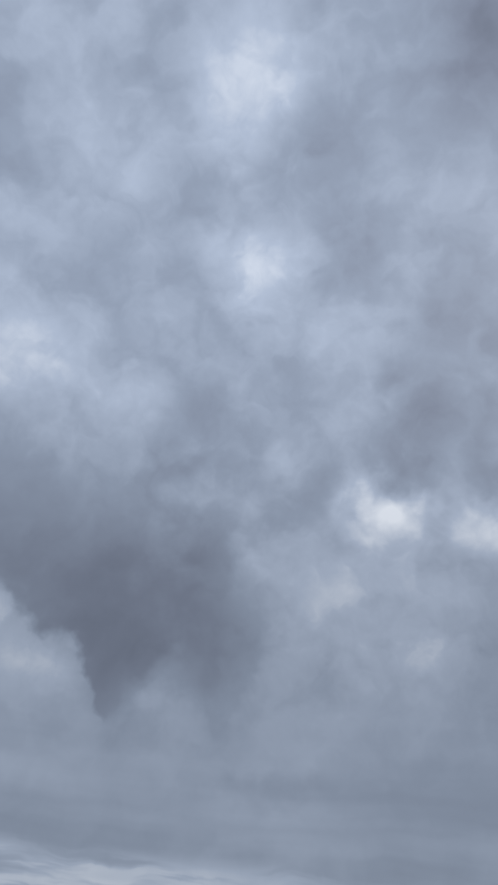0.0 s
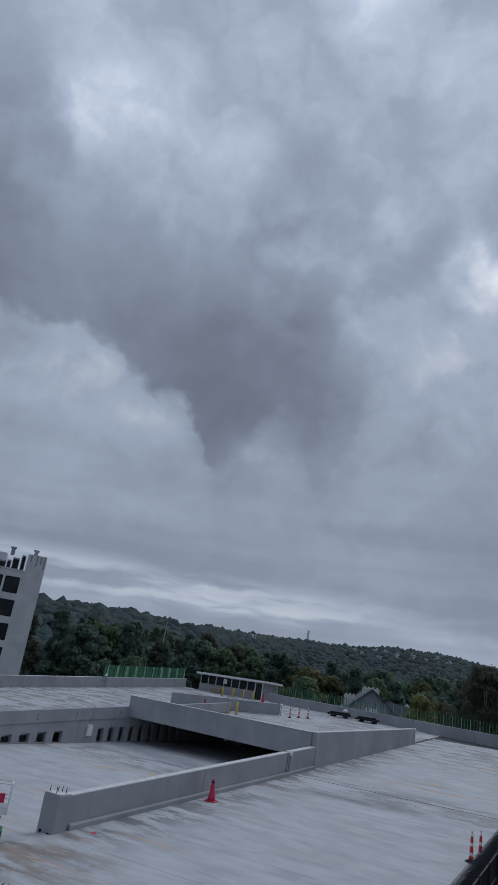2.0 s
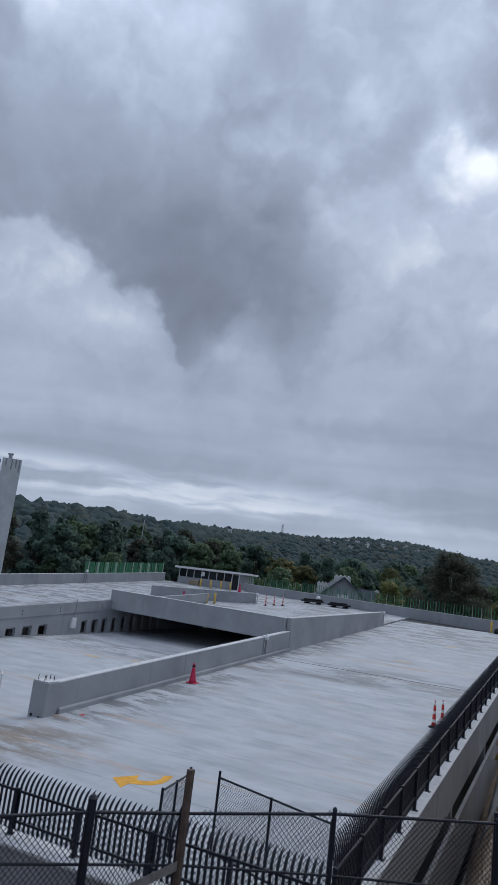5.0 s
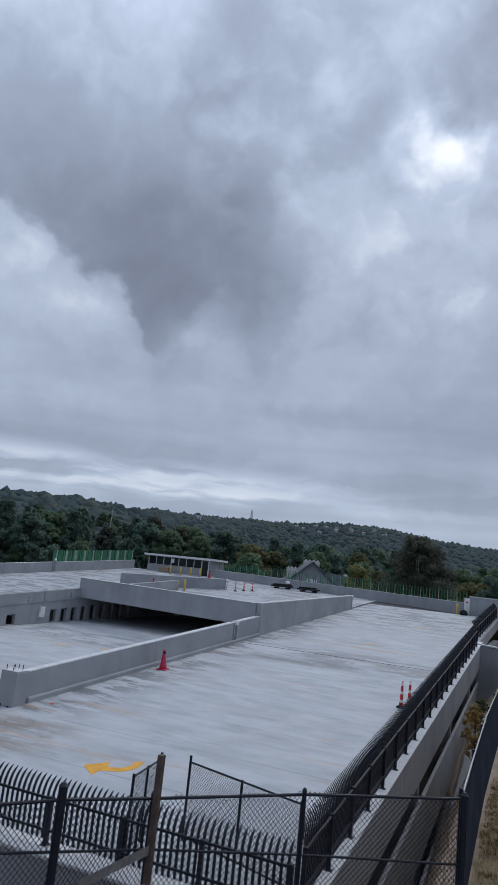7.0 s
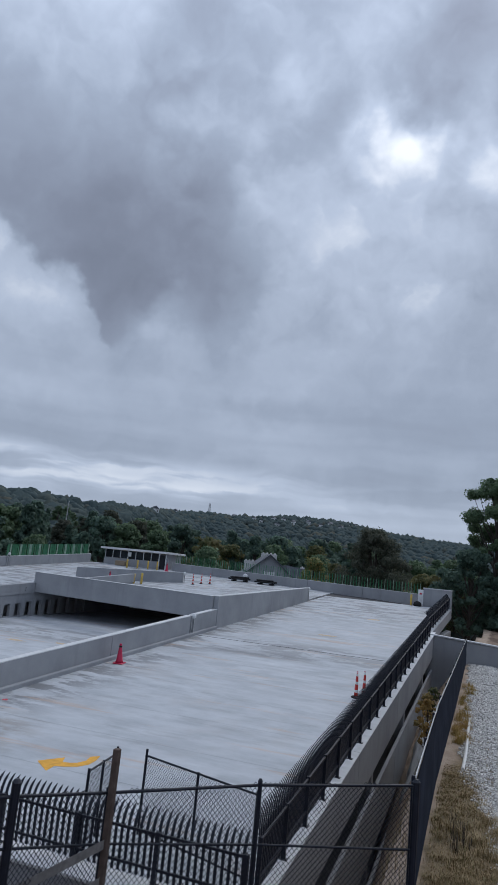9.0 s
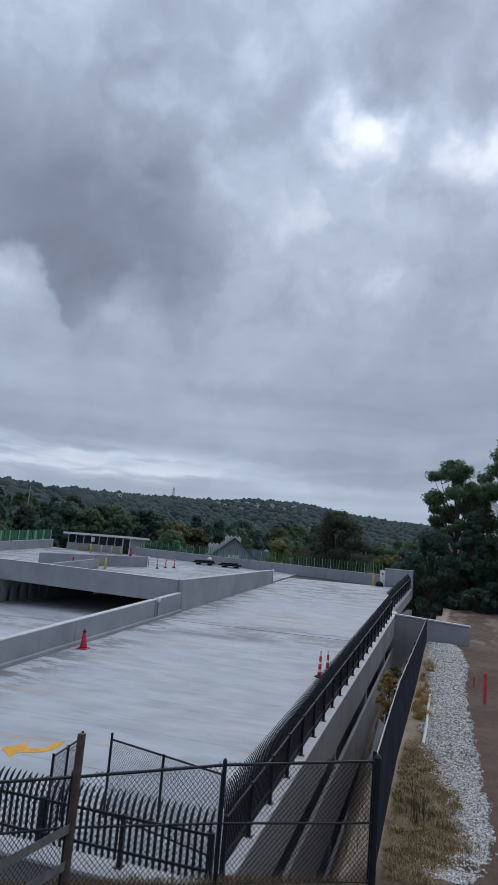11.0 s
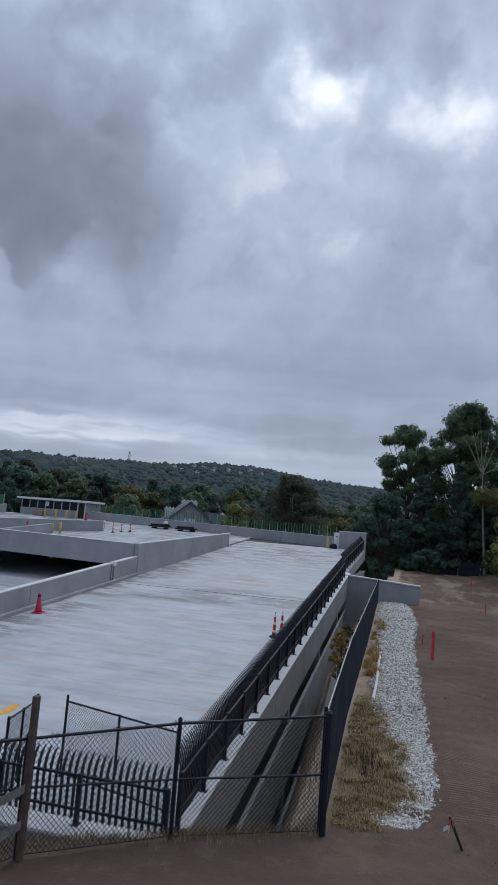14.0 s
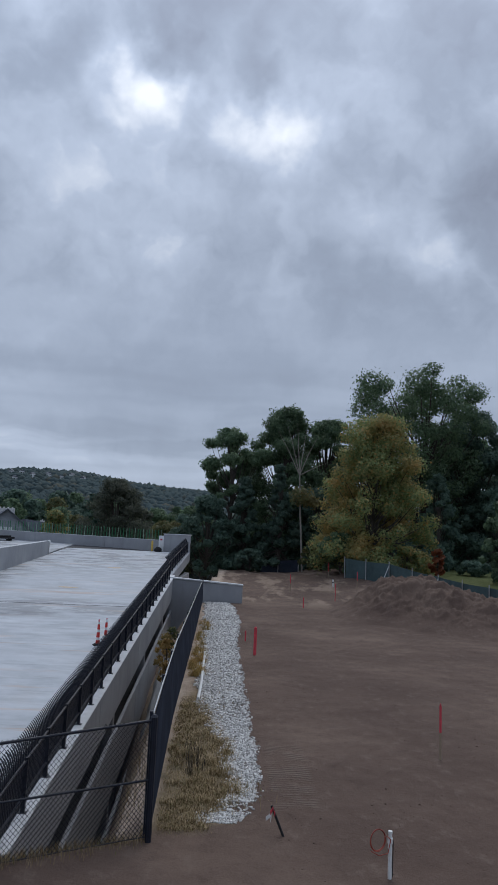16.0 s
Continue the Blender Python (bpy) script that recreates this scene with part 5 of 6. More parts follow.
part("wall", bm, M_HOUSEWALL, house)
for s in (-1, 1):
    bm = bmesh.new()
    solid(bm, [(0, -0.5, pk + 0.02), (s * (w + 0.6), -0.5, e - 0.5), (s * (w + 0.6), l + 0.4, e - 0.5), (0, l + 0.4, pk + 0.02), (0, -0.5, pk + 0.25), (s * (w + 0.6), -0.5, e - 0.25), (s * (w + 0.6), l + 0.4, e - 0.25), (0, l + 0.4, pk + 0.25)])
    bm.transform(face)
    part("roof", bm, M_ROOF, house)
bm = bmesh.new()
solid(bm, [(4.0, 5, 4.2), (8.6, 5, 3.2), (8.6, 13, 3.2), (4.0, 13, 4.2), (4.0, 6, 6.6), (8.6, 6, 6.0), (8.6, 12, 6.0), (4.0, 12, 6.6)])
bm.transform(face)
part("roof", bm, M_ROOF, house, "lower slate wing roof")
house_part("wing_wall", [(4.0, 8.4, 5.5, 12.5, -11, 3.6)], M_HOUSEWALL)
for a, b, c, d_, z0, z1 in ((-1.3, 1.7, 4.0, 5.4, 6.5, 8.4), (-4.4, -2.4, 5.0, 6.2, 5.0, 6.8), (7.0, 7.8, 8.0, 9.0, 4.5, 6.5)):
    ch = house_part("chimney", [(a, b, c, d_, z0, z1)], M_BRICKW, "white brick chimney")
    k = max(1, round((b - a) / 0.7))
    for i in range(k):
        px = a + (b - a) * (i + 0.5) / k
        bm = bmesh.new()
        lathe(bm, [(0.16, 0), (0.18, 0.06), (0.13, 0.2), (0.15, 0.24)], 8, (px, (c + d_) / 2, z1))
        bm.transform(face)
        part("chimney_pot", bm, M_BRICKW, ch)
for cx in (-0.75, 0.0, 0.75):
    house_part("window", [(cx - 0.3, cx + 0.3, -0.06, -0.004, 3.4, 5.0)], M_WHITE, "white-framed gable window")

# office tower
tower = thing("office_tower", "pale grey office block with dark window bands", "office building")
turn_m = Matrix.Translation((-83.9, 84.4, 0)) @ Matrix.Rotation(radians(45), 4, "Z") @ Matrix.Scale(-1, 4, (1, 0, 0))


def tower_part(name, boxes, mat, label="", parent=None):
    bm = bmesh.new()
    for args in boxes:
        block(bm, *args)
    bm.transform(turn_m)
    return part(name, bm, mat, parent or tower, label)


tower_part("stair_core", [(0, 3.0, 0, 9, -14, 20.0)], M_STUCCO, "blank rendered stair core")
tower_part("rear_body", [(3.0, 26, 0.9, 12, -14, 16.7)], M_GLASS, "dark recessed body")
for k in range(9):
    z = 16.3 - 3.6 * k
    tower_part("floor_band", [(3.0, 26, 0.0, 1.0, z - 0.2, z + 0.85)], M_STUCCO)
    for a, b in ((3.35, 5.6), (6.0, 9.6), (10.0, 13.6), (14.0, 17.6), (18.0, 21.6)):
        win = tower_part("window", [(a, b, 0.5, 0.56, z - 2.75, z - 0.2)], M_GLASS, "dark tinted window")
        tower_part("mullion", [((a + b) / 2 - 0.05, (a + b) / 2 + 0.05, 0.42, 0.495, z - 2.75, z - 0.2)], M_RUBBER, parent=win)
for a in (3.0, 5.65, 9.65, 13.65, 17.65, 21.65):
    tower_part("pier", [(a, a + 0.34, -0.02, 0.9, -14, 16.1)], M_STUCCO)
tower_part("roof_edge", [(3.0, 26, -0.1, 0.5, 17.15, 17.3)], M_STUCCO)
tower_part("plant_room", [(6.4, 12, 2.5, 8, 16.8, 19.9)], M_STUCCO, "rooftop plant room")
for a, b, z1 in ((3.3, 3.9, 19.8), (4.2, 5.2, 19.2), (5.4, 6.0, 18.7), (6.2, 8.2, 18.5), (8.6, 10.4, 18.3)):
    unit = tower_part("plant_unit", [(a, b, 1.0, 2.2, 17.2, z1)], M_HOUSEWALL, "rooftop machine casing")
    tower_part("grille", [(a + 0.08, b - 0.08, 0.94, 0.996, 17.5, z1 - 0.25)], M_RUBBER, parent=unit)
for a, y_ in ((1.9, 2.0), (5.6, 3.0)):
    tower_part("vent_pot", [(a - 0.3, a + 0.3, y_, y_ + 0.6, 19.8 if a > 3 else 20.0, 20.9), (a - 0.45, a + 0.45, y_ - 0.1, y_ + 0.7, 20.9, 21.1)], M_HOUSEWALL, "rooftop vent")
for a, z1, z0 in ((0.2, 20.0, 17.9), (0.75, 20.0, 18.6), (1.4, 20.0, 18.2), (2.3, 20.0, 18.8)):
    tower_part("stain_panel", [(a, a + 0.22, -0.012, -0.004, z0, z1)], M_HOUSEWALL, "dark weathered streak")

# ---- things on the decks ----
def cone(label, x, y, h, mat=None):
    t = thing("traffic_cone", label, "traffic cone", "traffic cones", at=(x, y, floor_z(x, y)))
    t.rotation_euler = (radians(4.2), 0, radians(10 * (x + y) % 40))
    w = h * 0.26
    bm = bmesh.new()
    block(bm, -w, w, -w, w, 0.0, 0.045)
    part("foot", bm, mat or M_RED, t, bevel=0.012)
    bm = bmesh.new()
    lathe(bm, [(w * 0.82, 0.045), (w * 0.62, 0.2 * h), (w * 0.3, 0.8 * h), (w * 0.22, 0.93 * h), (w * 0.26, 0.95 * h), (w * 0.24, h)], 16)
    part("body", bm, mat or M_RED, t, smooth=True)
    bm = bmesh.new()
    lathe(bm, [(w * 0.3, 0.82 * h), (w * 0.34, 0.84 * h), (w * 0.3, 0.9 * h), (w * 0.27, 0.905 * h)], 16)
    part("collar", bm, M_RUBBER, t, "dark collar below the tip")


def delineator(label, x, y, h):
    t = thing("delineator", label, "delineator post", "delineator posts", at=(x, y, floor_z(x, y)))
    t.rotation_euler = (radians(4.2), 0, 0.3)
    bm = bmesh.new()
    lathe(bm, [(0.2, 0.0), (0.2, 0.03), (0.14, 0.06), (0.09, 0.075)], 8)
    part("foot", bm, M_RUBBER, t, "black rubber foot")
    bm = bmesh.new()
    lathe(bm, [(0.085, 0.07), (0.07, h * 0.3), (0.045, h * 0.85), (0.04, h * 0.96), (0.025, h)], 12)
    part("post", bm, M_STRIPE, t, smooth=True)
    bm = bmesh.new()
    tube(bm, [(0.0, 0, h - 0.01), (0.03, 0, h + 0.05), (-0.03, 0, h + 0.05), (0, 0, h - 0.01)], 0.008, 5)
    part("grip", bm, M_RED, t)


def bollard(x, y, h=1.02):
    t = thing("bollard", "yellow painted steel bollard on the deck", "bollard", "yellow bollards", at=(x, y, floor_z(x, y)))
    bm = bmesh.new()
    lathe(bm, [(0.1, -0.02), (0.1, h - 0.06), (0.08, h - 0.02), (0.03, h)], 14)
    part("sleeve", bm, M_YELLOW, t, smooth=True)
    bm = bmesh.new()
    lathe(bm, [(0.16, 0.0), (0.16, 0.015), (0.104, 0.02)], 14)
    part("base_ring", bm, M_GALV, t)


cone("large red traffic cone beside the ramp wall", -15.75, 28.2, 0.84)
cone("red traffic cone before the inner parapet", -35.2, 59.2, 0.95)
cone("red traffic cone beside the lobby", -37.9, 76.4, 0.95)
cone("red traffic cone behind the tapering wall", -17.1, 60.8, 0.9)
delineator("slim red and white delineator beside the edge fence", -5.42, 28.8, 0.95)
delineator("slim red and white delineator close to its twin", -5.2, 29.25, 0.92)
for x, y in ((-29.2, 65.0), (-28.9, 66.4), (-28.3, 67.2)):
    delineator("red delineator post on the upper deck", x, y, 1.0)
for x, y in ((-32.4, 58.8), (-31.6, 58.8), (-43.0, 75.9), (-41.8, 76.3), (-40.6, 76.7), (-39.5, 77.0), (-8.25, 68.0)):
    bollard(x, y)

bag = thing("sandbag_stand", "black weighted bag slumped round a white pipe", "weighted stand", at=(-7.65, 67.9, floor_z(-7.65, 67.9)))
bm = bmesh.new()
lathe(bm, [(0.3, 0.0), (0.36, 0.12), (0.28, 0.34), (0.12, 0.46)], 12)
for v_ in bm.verts:
    v_.co += Vector((0.05 * math.sin(9 * v_.co.y), 0.05 * math.cos(8 * v_.co.x), 0))
part("bag", bm, M_RUBBER, bag, smooth=True)
bm = bmesh.new()
rod(bm, (0.1, 0.1, 0), (0.1, 0.1, 1.05), 0.1, 10)
part("pipe", bm, M_WHITE, bag, "white upright pipe")
sign = thing("sign_post", "white panel standing against the corner wall", "sign", at=(-7.45, 68.4, floor_z(-7.45, 68.4)))
bm = bmesh.new()
block(bm, -0.24, 0.24, -0.03, 0.03, 0.0, 1.5)
part("panel", bm, M_WHITE, sign, bevel=0.01)
bm = bmesh.new()
block(bm, -0.1, 0.1, -0.04, -0.034, 1.05, 1.2)
part("marking", bm, M_STAKE, sign, "small red bar")


def pipe_stack(x, y, turn, loose):
    t = thing("pipe_pallet", "low stack of black pipes on timber bearers", "pipe stack", "pipe stacks", at=(x, y, floor_z(x, y)))
    t.rotation_euler = (radians(1.5), radians(-1), radians(turn))
    for dx in (-0.7, 0.7):
        bm = bmesh.new()
        block(bm, dx - 0.09, dx + 0.09, -0.5, 0.5, 0, 0.16)
        part("bearer", bm, M_RUBBER, t)
    for i in range(5):
        bm = bmesh.new()
        rod(bm, (-1.2 + 0.1 * (i % 3), -0.36 + 0.18 * i, 0.27), (1.1 + 0.1 * (i % 2), -0.36 + 0.18 * i, 0.27), 0.085, 10)
        part("pipe", bm, M_RUBBER, t)
    for i in range(3 if loose else 2):
        bm = bmesh.new()
        rod(bm, (-1.0 + 0.15 * i, -0.25 + 0.2 * i, 0.43), (0.8 + 0.12 * i, -0.25 + 0.2 * i, 0.43), 0.085, 10)
        part("pipe", bm, M_RUBBER, t)
    if loose:
        bm = bmesh.new()
        lathe(bm, [(0.05, 0), (0.24, 0.06), (0.26, 0.2), (0.14, 0.34), (0.04, 0.38)], 9, (0.65, 0, 0.5))
        part("sack", bm, M_WHITE, t, "small white sack on top")


pipe_stack(-27.6, 73.9, -6, True)
pipe_stack(-24.3, 73.2, -8, False)

# lobby at the rear corner
lobby = thing("lobby", "flat-roofed lobby with a ribbon of dark windows", "lobby building")
lm = Matrix.Translation((-48.4, 79.3, 0)) @ Matrix.Rotation(radians(-4.5), 4, "Z")


def lobby_part(name, boxes, mat, label="", parent=None):
    bm = bmesh.new()
    for args in boxes:
        block(bm, *args)
    bm.transform(lm)
    return part(name, bm, mat, parent or lobby, label, bevel=0.01)


lobby_part("lower_wall", [(0, 8.1, 0, 0.2, 3.4, 4.75)], M_WALL)
lobby_part("side_wall", [(9.2, 9.4, 0.21, 3.4, 3.4, 5.75)], M_WALL)
lobby_part("side_wall", [(0, 0.2, 0.21, 3.4, 3.4, 5.75)], M_WALL)
lobby_part("rear_wall", [(0.21, 9.19, 3.2, 3.4, 3.4, 5.75)], M_WALL)
lobby_part("roof", [(-0.35, 9.8, -0.5, 3.7, 5.78, 6.02)], M_WHITE, "pale flat roof edge")
for i in range(7):
    a = 0.1 + i * 1.15
    w_ = lobby_part("window", [(a + 0.07, a + 1.08, 0.08, 0.12, 4.78, 5.72)], M_GLASS, "dark window pane")
    lobby_part("frame", [(a, a + 0.066, 0.0, 0.2, 4.752, 5.776)], M_WHITE, parent=w_)
door = lobby_part("door", [(8.25, 9.1, 0.08, 0.13, 3.85, 5.6)], M_GLASS, "dark glazed door")
lobby_part("door_frame", [(8.12, 8.22, 0.0, 0.2, 3.6, 5.776), (9.12, 9.196, 0.0, 0.2, 3.6, 5.776)], M_WHITE, parent=door)
lobby_part("notice", [(3.6, 4.1, -0.03, -0.004, 5.05, 5.6)], M_WHITE, "small white notice")
planter = thing("planter_box", "low brown timber box beside the lobby wall", "box", at=(-45.3, 78.4, ramp_z(78.4)))
bm = bmesh.new()
block(bm, -0.7, 0.7, -0.3, 0.3, 0, 0.55)
part("body", bm, M_WOOD, planter, bevel=0.02)
bm = bmesh.new()
block(bm, -0.6, 0.6, -0.22, 0.22, 0.552, 0.6)
part("fill", bm, M_EARTH, planter)

# rods and slats above the outer parapets
rods = thing("rod_fence", "row of thin green and pale rods on the rear parapet", "rod fence")
rod_me, rod_me2 = (finish("rod", bm_, m_) for bm_, m_ in ((bmesh.new(), M_GREENROD), (bmesh.new(), M_PALEROD)))
for me, m_ in ((rod_me, M_GREENROD), (rod_me2, M_PALEROD)):
    bm = bmesh.new()
    rod(bm, (0, 0, -0.25), (0, 0, 1.02), 0.036, 6)
    bm.to_mesh(me)
    bm.free()
k = 0
for x in np.arange(-7.7, -38.2, -0.3):
    y = back_y(x)
    piece("rod", rod_me2 if k % 3 == 0 else rod_me, rods, Matrix.Translation((x, y + 0.22, ramp_z(y) + 0.9 + 0.04 * math.sin(k * 2.3))) @ Matrix.Rotation(0.03 * math.sin(k * 1.7), 4, "Y"))
    k += 1
bm = bmesh.new()
solid(bm, [(-7.6, back_y(-7.6) + 0.17, ramp_z(back_y(-7.6)) + 0.62), (-38.2, back_y(-38.2) + 0.17, ramp_z(back_y(-38.2)) + 0.62), (-38.2, back_y(-38.2) + 0.27, ramp_z(back_y(-38.2)) + 0.62), (-7.6, back_y(-7.6) + 0.27, ramp_z(back_y(-7.6)) + 0.62),
           (-7.6, back_y(-7.6) + 0.17, ramp_z(back_y(-7.6)) + 0.68), (-38.2, back_y(-38.2) + 0.17, ramp_z(back_y(-38.2)) + 0.68), (-38.2, back_y(-38.2) + 0.27, ramp_z(back_y(-38.2)) + 0.68), (-7.6, back_y(-7.6) + 0.27, ramp_z(back_y(-7.6)) + 0.68)])
part("rail", bm, M_GREENROD, rods)
slats = thing("slat_screen", "dense green slat screen on the side parapet", "slat screen")
slat_a, slat_b = (bpy.data.meshes.new("slat") for _ in range(2))
for me, m_ in ((slat_a, M_GREENSLAT), (slat_b, M_PALEROD)):
    bm = bmesh.new()
    block(bm, -0.02, 0.02, -0.17, 0.17, -0.1, 1.12)
    bm.to_mesh(me)
    bm.free()
    me.materials.append(m_)
k = 0
for y in np.arange(62.9, 78.6, 0.42):
    piece("slat", slat_b if k % 4 == 1 else slat_a, slats, Matrix.Translation((X_LEFT, y, ramp_z(y) + 1.16)) @ Matrix.Rotation(0.35 * math.sin(k * 1.9), 4, "Z"))
    k += 1
bm = bmesh.new()
solid(bm, [(X_LEFT - 0.1, 62.7, ramp_z(62.7) + 1.3), (X_LEFT - 0.05, 62.7, ramp_z(62.7) + 1.3), (X_LEFT - 0.05, 78.8, ramp_z(78.8) + 1.3), (X_LEFT - 0.1, 78.8, ramp_z(78.8) + 1.3), (X_LEFT - 0.1, 62.7, ramp_z(62.7) + 1.36), (X_LEFT - 0.05, 62.7, ramp_z(62.7) + 1.36), (X_LEFT - 0.05, 78.8, ramp_z(78.8) + 1.36), (X_LEFT - 0.1, 78.8, ramp_z(78.8) + 1.36)])
part("rail", bm, M_GREENSLAT, slats)
wall_joint_post(X_LEFT + 0.16, 62.9, ramp_z(62.9), ramp_z(62.9) + 1.3)


# painted arrow and survey marks on the deck
def on_deck(pts, name, mat, label, category):
    bm = bmesh.new()
    lift = 0.005
    lo = [bm.verts.new((x, y, floor_z(x, y) + 0.001)) for x, y in pts]
    hi = [bm.verts.new((x, y, floor_z(x, y) + lift)) for x, y in pts]
    bm.faces.new(hi), bm.faces.new(lo[::-1])
    for i in range(len(pts)):
        j = (i + 1) % len(pts)
        bm.faces.new((lo[i], lo[j], hi[j], hi[i]))
    single(name, bm, mat, label, category)


on_deck([(-11.24, 16.51), (-10.63, 16.04), (-10.66, 16.42), (-10.46, 16.5), (-10.15, 16.68), (-9.99, 16.97), (-9.99, 17.3), (-10.09, 17.68), (-10.27, 17.5), (-10.21, 17.18), (-10.3, 16.94), (-10.46, 16.83), (-10.66, 16.78), (-10.8, 17.1)],
        "turn_arrow", M_ARROW, "orange-yellow curved arrow painted on the deck", "road marking")
for i, (x, y, a, b) in enumerate(((-10.2, 43.5, 0.55, 0.3), (-22.5, 34.0, 0.7, 0.25), (-25.0, 33.0, 0.6, 0.22), (-15.7, 20.7, 0.1, 0.08), (-9.2, 54.0, 0.5, 0.3))):
    pts = [(x + a * math.cos(w) * (1 + 0.3 * math.sin(3 * w + i)), y + b * math.sin(w) * (1 + 0.3 * math.cos(2 * w + i))) for w in np.linspace(0, 2 * math.pi, 14)[:-1]]
    on_deck(pts, "spray_mark", M_STAKE if i == 3 else M_FADED, "faded spray-painted mark on the concrete", "paint mark")

# scissor lift
lift = thing("scissor_lift", "white-railed scissor lift on a green chassis", "scissor lift", at=(-17.25, 16.9, floor_z(-17, 16.9)))
lift.rotation_euler = (0, 0, radians(44))


def lift_part(name, boxes, mat, label="", parent=None, bevel=0.008):
    bm = bmesh.new()
    for args in boxes:
        block(bm, *args)
    return part(name, bm, mat, parent or lift, label, bevel=bevel)


lift_part("chassis", [(-0.9, 0.9, -0.36, 0.36, 0.14, 0.46), (-0.8, 0.8, -0.39, 0.39, 0.2, 0.4)], M_LIFTGREEN, "green steel chassis")
for x, y in product((-0.68, 0.68), (-0.38, 0.38)):
    bm = bmesh.new()
    rod(bm, (x, y - 0.06, 0.17), (x, y + 0.06, 0.17), 0.17, 16)
    wheel = part("wheel", bm, M_RUBBER, lift, "black solid tyre")
    bm = bmesh.new()
    rod(bm, (x, y - 0.066, 0.17), (x, y + 0.066, 0.17), 0.08, 12)
    part("hub", bm, M_WHITE, wheel)
for i in range(4):
    z0, s = 0.48 + 0.1 * i, 1 if i % 2 else -1
    for y in (-0.25, 0.25):
        bm = bmesh.new()
        run(bm, (-0.78 * s, y, z0), (0.78 * s, y, z0 + 0.1), 0.02, 0.0, 0.06)
        part("scissor_arm", bm, M_WHITE, lift)
lift_part("platform", [(-0.92, 0.92, -0.37, 0.37, 0.88, 0.96), (-0.92, 0.92, -0.38, -0.35, 0.96, 1.08), (-0.92, 0.92, 0.35, 0.38, 0.96, 1.08)], M_WHITE)
for y in (-0.36, 0.36):
    for z in (1.32, 1.7):
        bm = bmesh.new()
        rod(bm, (-0.9, y, z), (0.9, y, z), 0.02, 8)
        part("rail", bm, M_WHITE, lift)
    for x in (-0.9, -0.3, 0.3, 0.9):
        bm = bmesh.new()
        rod(bm, (x, y, 0.96), (x, y, 1.7), 0.02, 8)
        part("stanchion", bm, M_WHITE, lift)
for x in (-0.9, 0.9):
    for z in (1.32, 1.7):
        bm = bmesh.new()
        rod(bm, (x, -0.36, z), (x, 0.36, z), 0.02, 8)
        part("rail", bm, M_WHITE, lift)
lift_part("control_box", [(0.6, 0.76, -0.44, -0.34, 1.2, 1.45)], M_RED, "red control box")
lift_part("manual_case", [(-0.05, 0.25, -0.43, -0.375, 1.3, 1.6)], M_RUBBER, "black document case")
lift_part("decal", [(0.1, 0.7, -0.398, -0.392, 0.24, 0.34)], M_WHITE, "plain white decal bar")
lift_part("warning_plate", [(-0.75, -0.2, -0.386, -0.381, 0.98, 1.06)], M_RED, "small red plate")

# ---- things on the dirt lot ----
def stake(label, x, y, h, mat, two=False, lean=0.0, wide=0.022):
    z = stand(x, y, 0.05)
    t = thing("survey_stake", label, "survey stake", "survey stakes", at=(x, y, z))
    t.rotation_euler = (0, radians(lean), radians(15 * x % 60))
    if two:
        bm = bmesh.new()
        block(bm, -wide, wide, -0.01, 0.01, 0, h * 0.5)
        part("lower_half", bm, M_WOOD, t, "bare wood")
    bm = bmesh.new()
    block(bm, -wide, wide, -0.01, 0.01, h * 0.5 if two else 0.0, h - 0.03)
    bmesh.ops.create_cone(bm, cap_ends=True, segments=4, radius1=wide, radius2=0.004, depth=0.05, matrix=Matrix.Translation((0, 0, h)))
    part("painted_half" if two else "shaft", bm, mat, t)


stake("pink-red survey stake at the gravel's edge", 0.87, 29.4, 1.15, M_STAKE, wide=0.06)
stake("survey stake with a red-painted top", 4.71, 16.31, 1.22, M_STAKE, True)
for turn, r, h in ((-4.3, 58, 1.4), (-7.3, 66, 1.5), (-7.9, 52, 1.3), (-9.6, 58, 1.4), (-5.4, 47, 0.7), (-0.9, 33, 0.5)):
    x, y = polar(turn, r)
    stake("thin faded red stake far across the lot", x, y, h, M_STAKE, h > 1.35, wide=0.03)
x, y = polar(-7.7, 60)
tag = thing("marker_post", "short white marker with a dark band", "marker", at=(x, y, stand(x, y, 0.0)))
bm = bmesh.new()
rod(bm, (0, 0, 0), (0, 0, 0.62), 0.07, 8)
part("shaft", bm, M_PVC, tag)
bm = bmesh.new()
rod(bm, (0, 0, 0.34), (0, 0, 0.42), 0.076, 8)
part("band", bm, M_RUBBER, tag)

lean_stake = thing("leaning_marker", "leaning black bar tied with red and white ribbon", "marker", at=(0.96, 11.9, stand(0.96, 11.9, 0.0)))
bm = bmesh.new()
rod(bm, (0, 0, -0.05), (-0.22, 0.1, 0.42), 0.021, 8)
part("bar", bm, M_RUBBER, lean_stake)
for name, mat, dx, dz in (("red_ribbon", M_STAKE, -0.02, 0.0), ("white_ribbon", M_PVC, -0.09, -0.09)):
    bm = bmesh.new()
    for a in range(5):
        run(bm, (-0.19 + dx * 0.3, 0.08, 0.33 + dz + 0.012 * a), (-0.19 + dx + 0.05 * math.cos(a * 2.1), 0.05, 0.3 + dz + 0.03 * math.sin(a * 1.7)), 0.003, 0, 0.035)
    part(name, bm, mat, lean_stake)

pipe = thing("standpipe", "white plastic standpipe with a capped top", "standpipe", at=(2.37, 10.64, stand(2.37, 10.64, 0.0)))
bm = bmesh.new()
lathe(bm, [(0.029, -0.05), (0.029, 0.45), (0.038, 0.455), (0.038, 0.53), (0.026, 0.535), (0.026, 0.58), (0.032, 0.585), (0.032, 0.62), (0.012, 0.625)], 16)
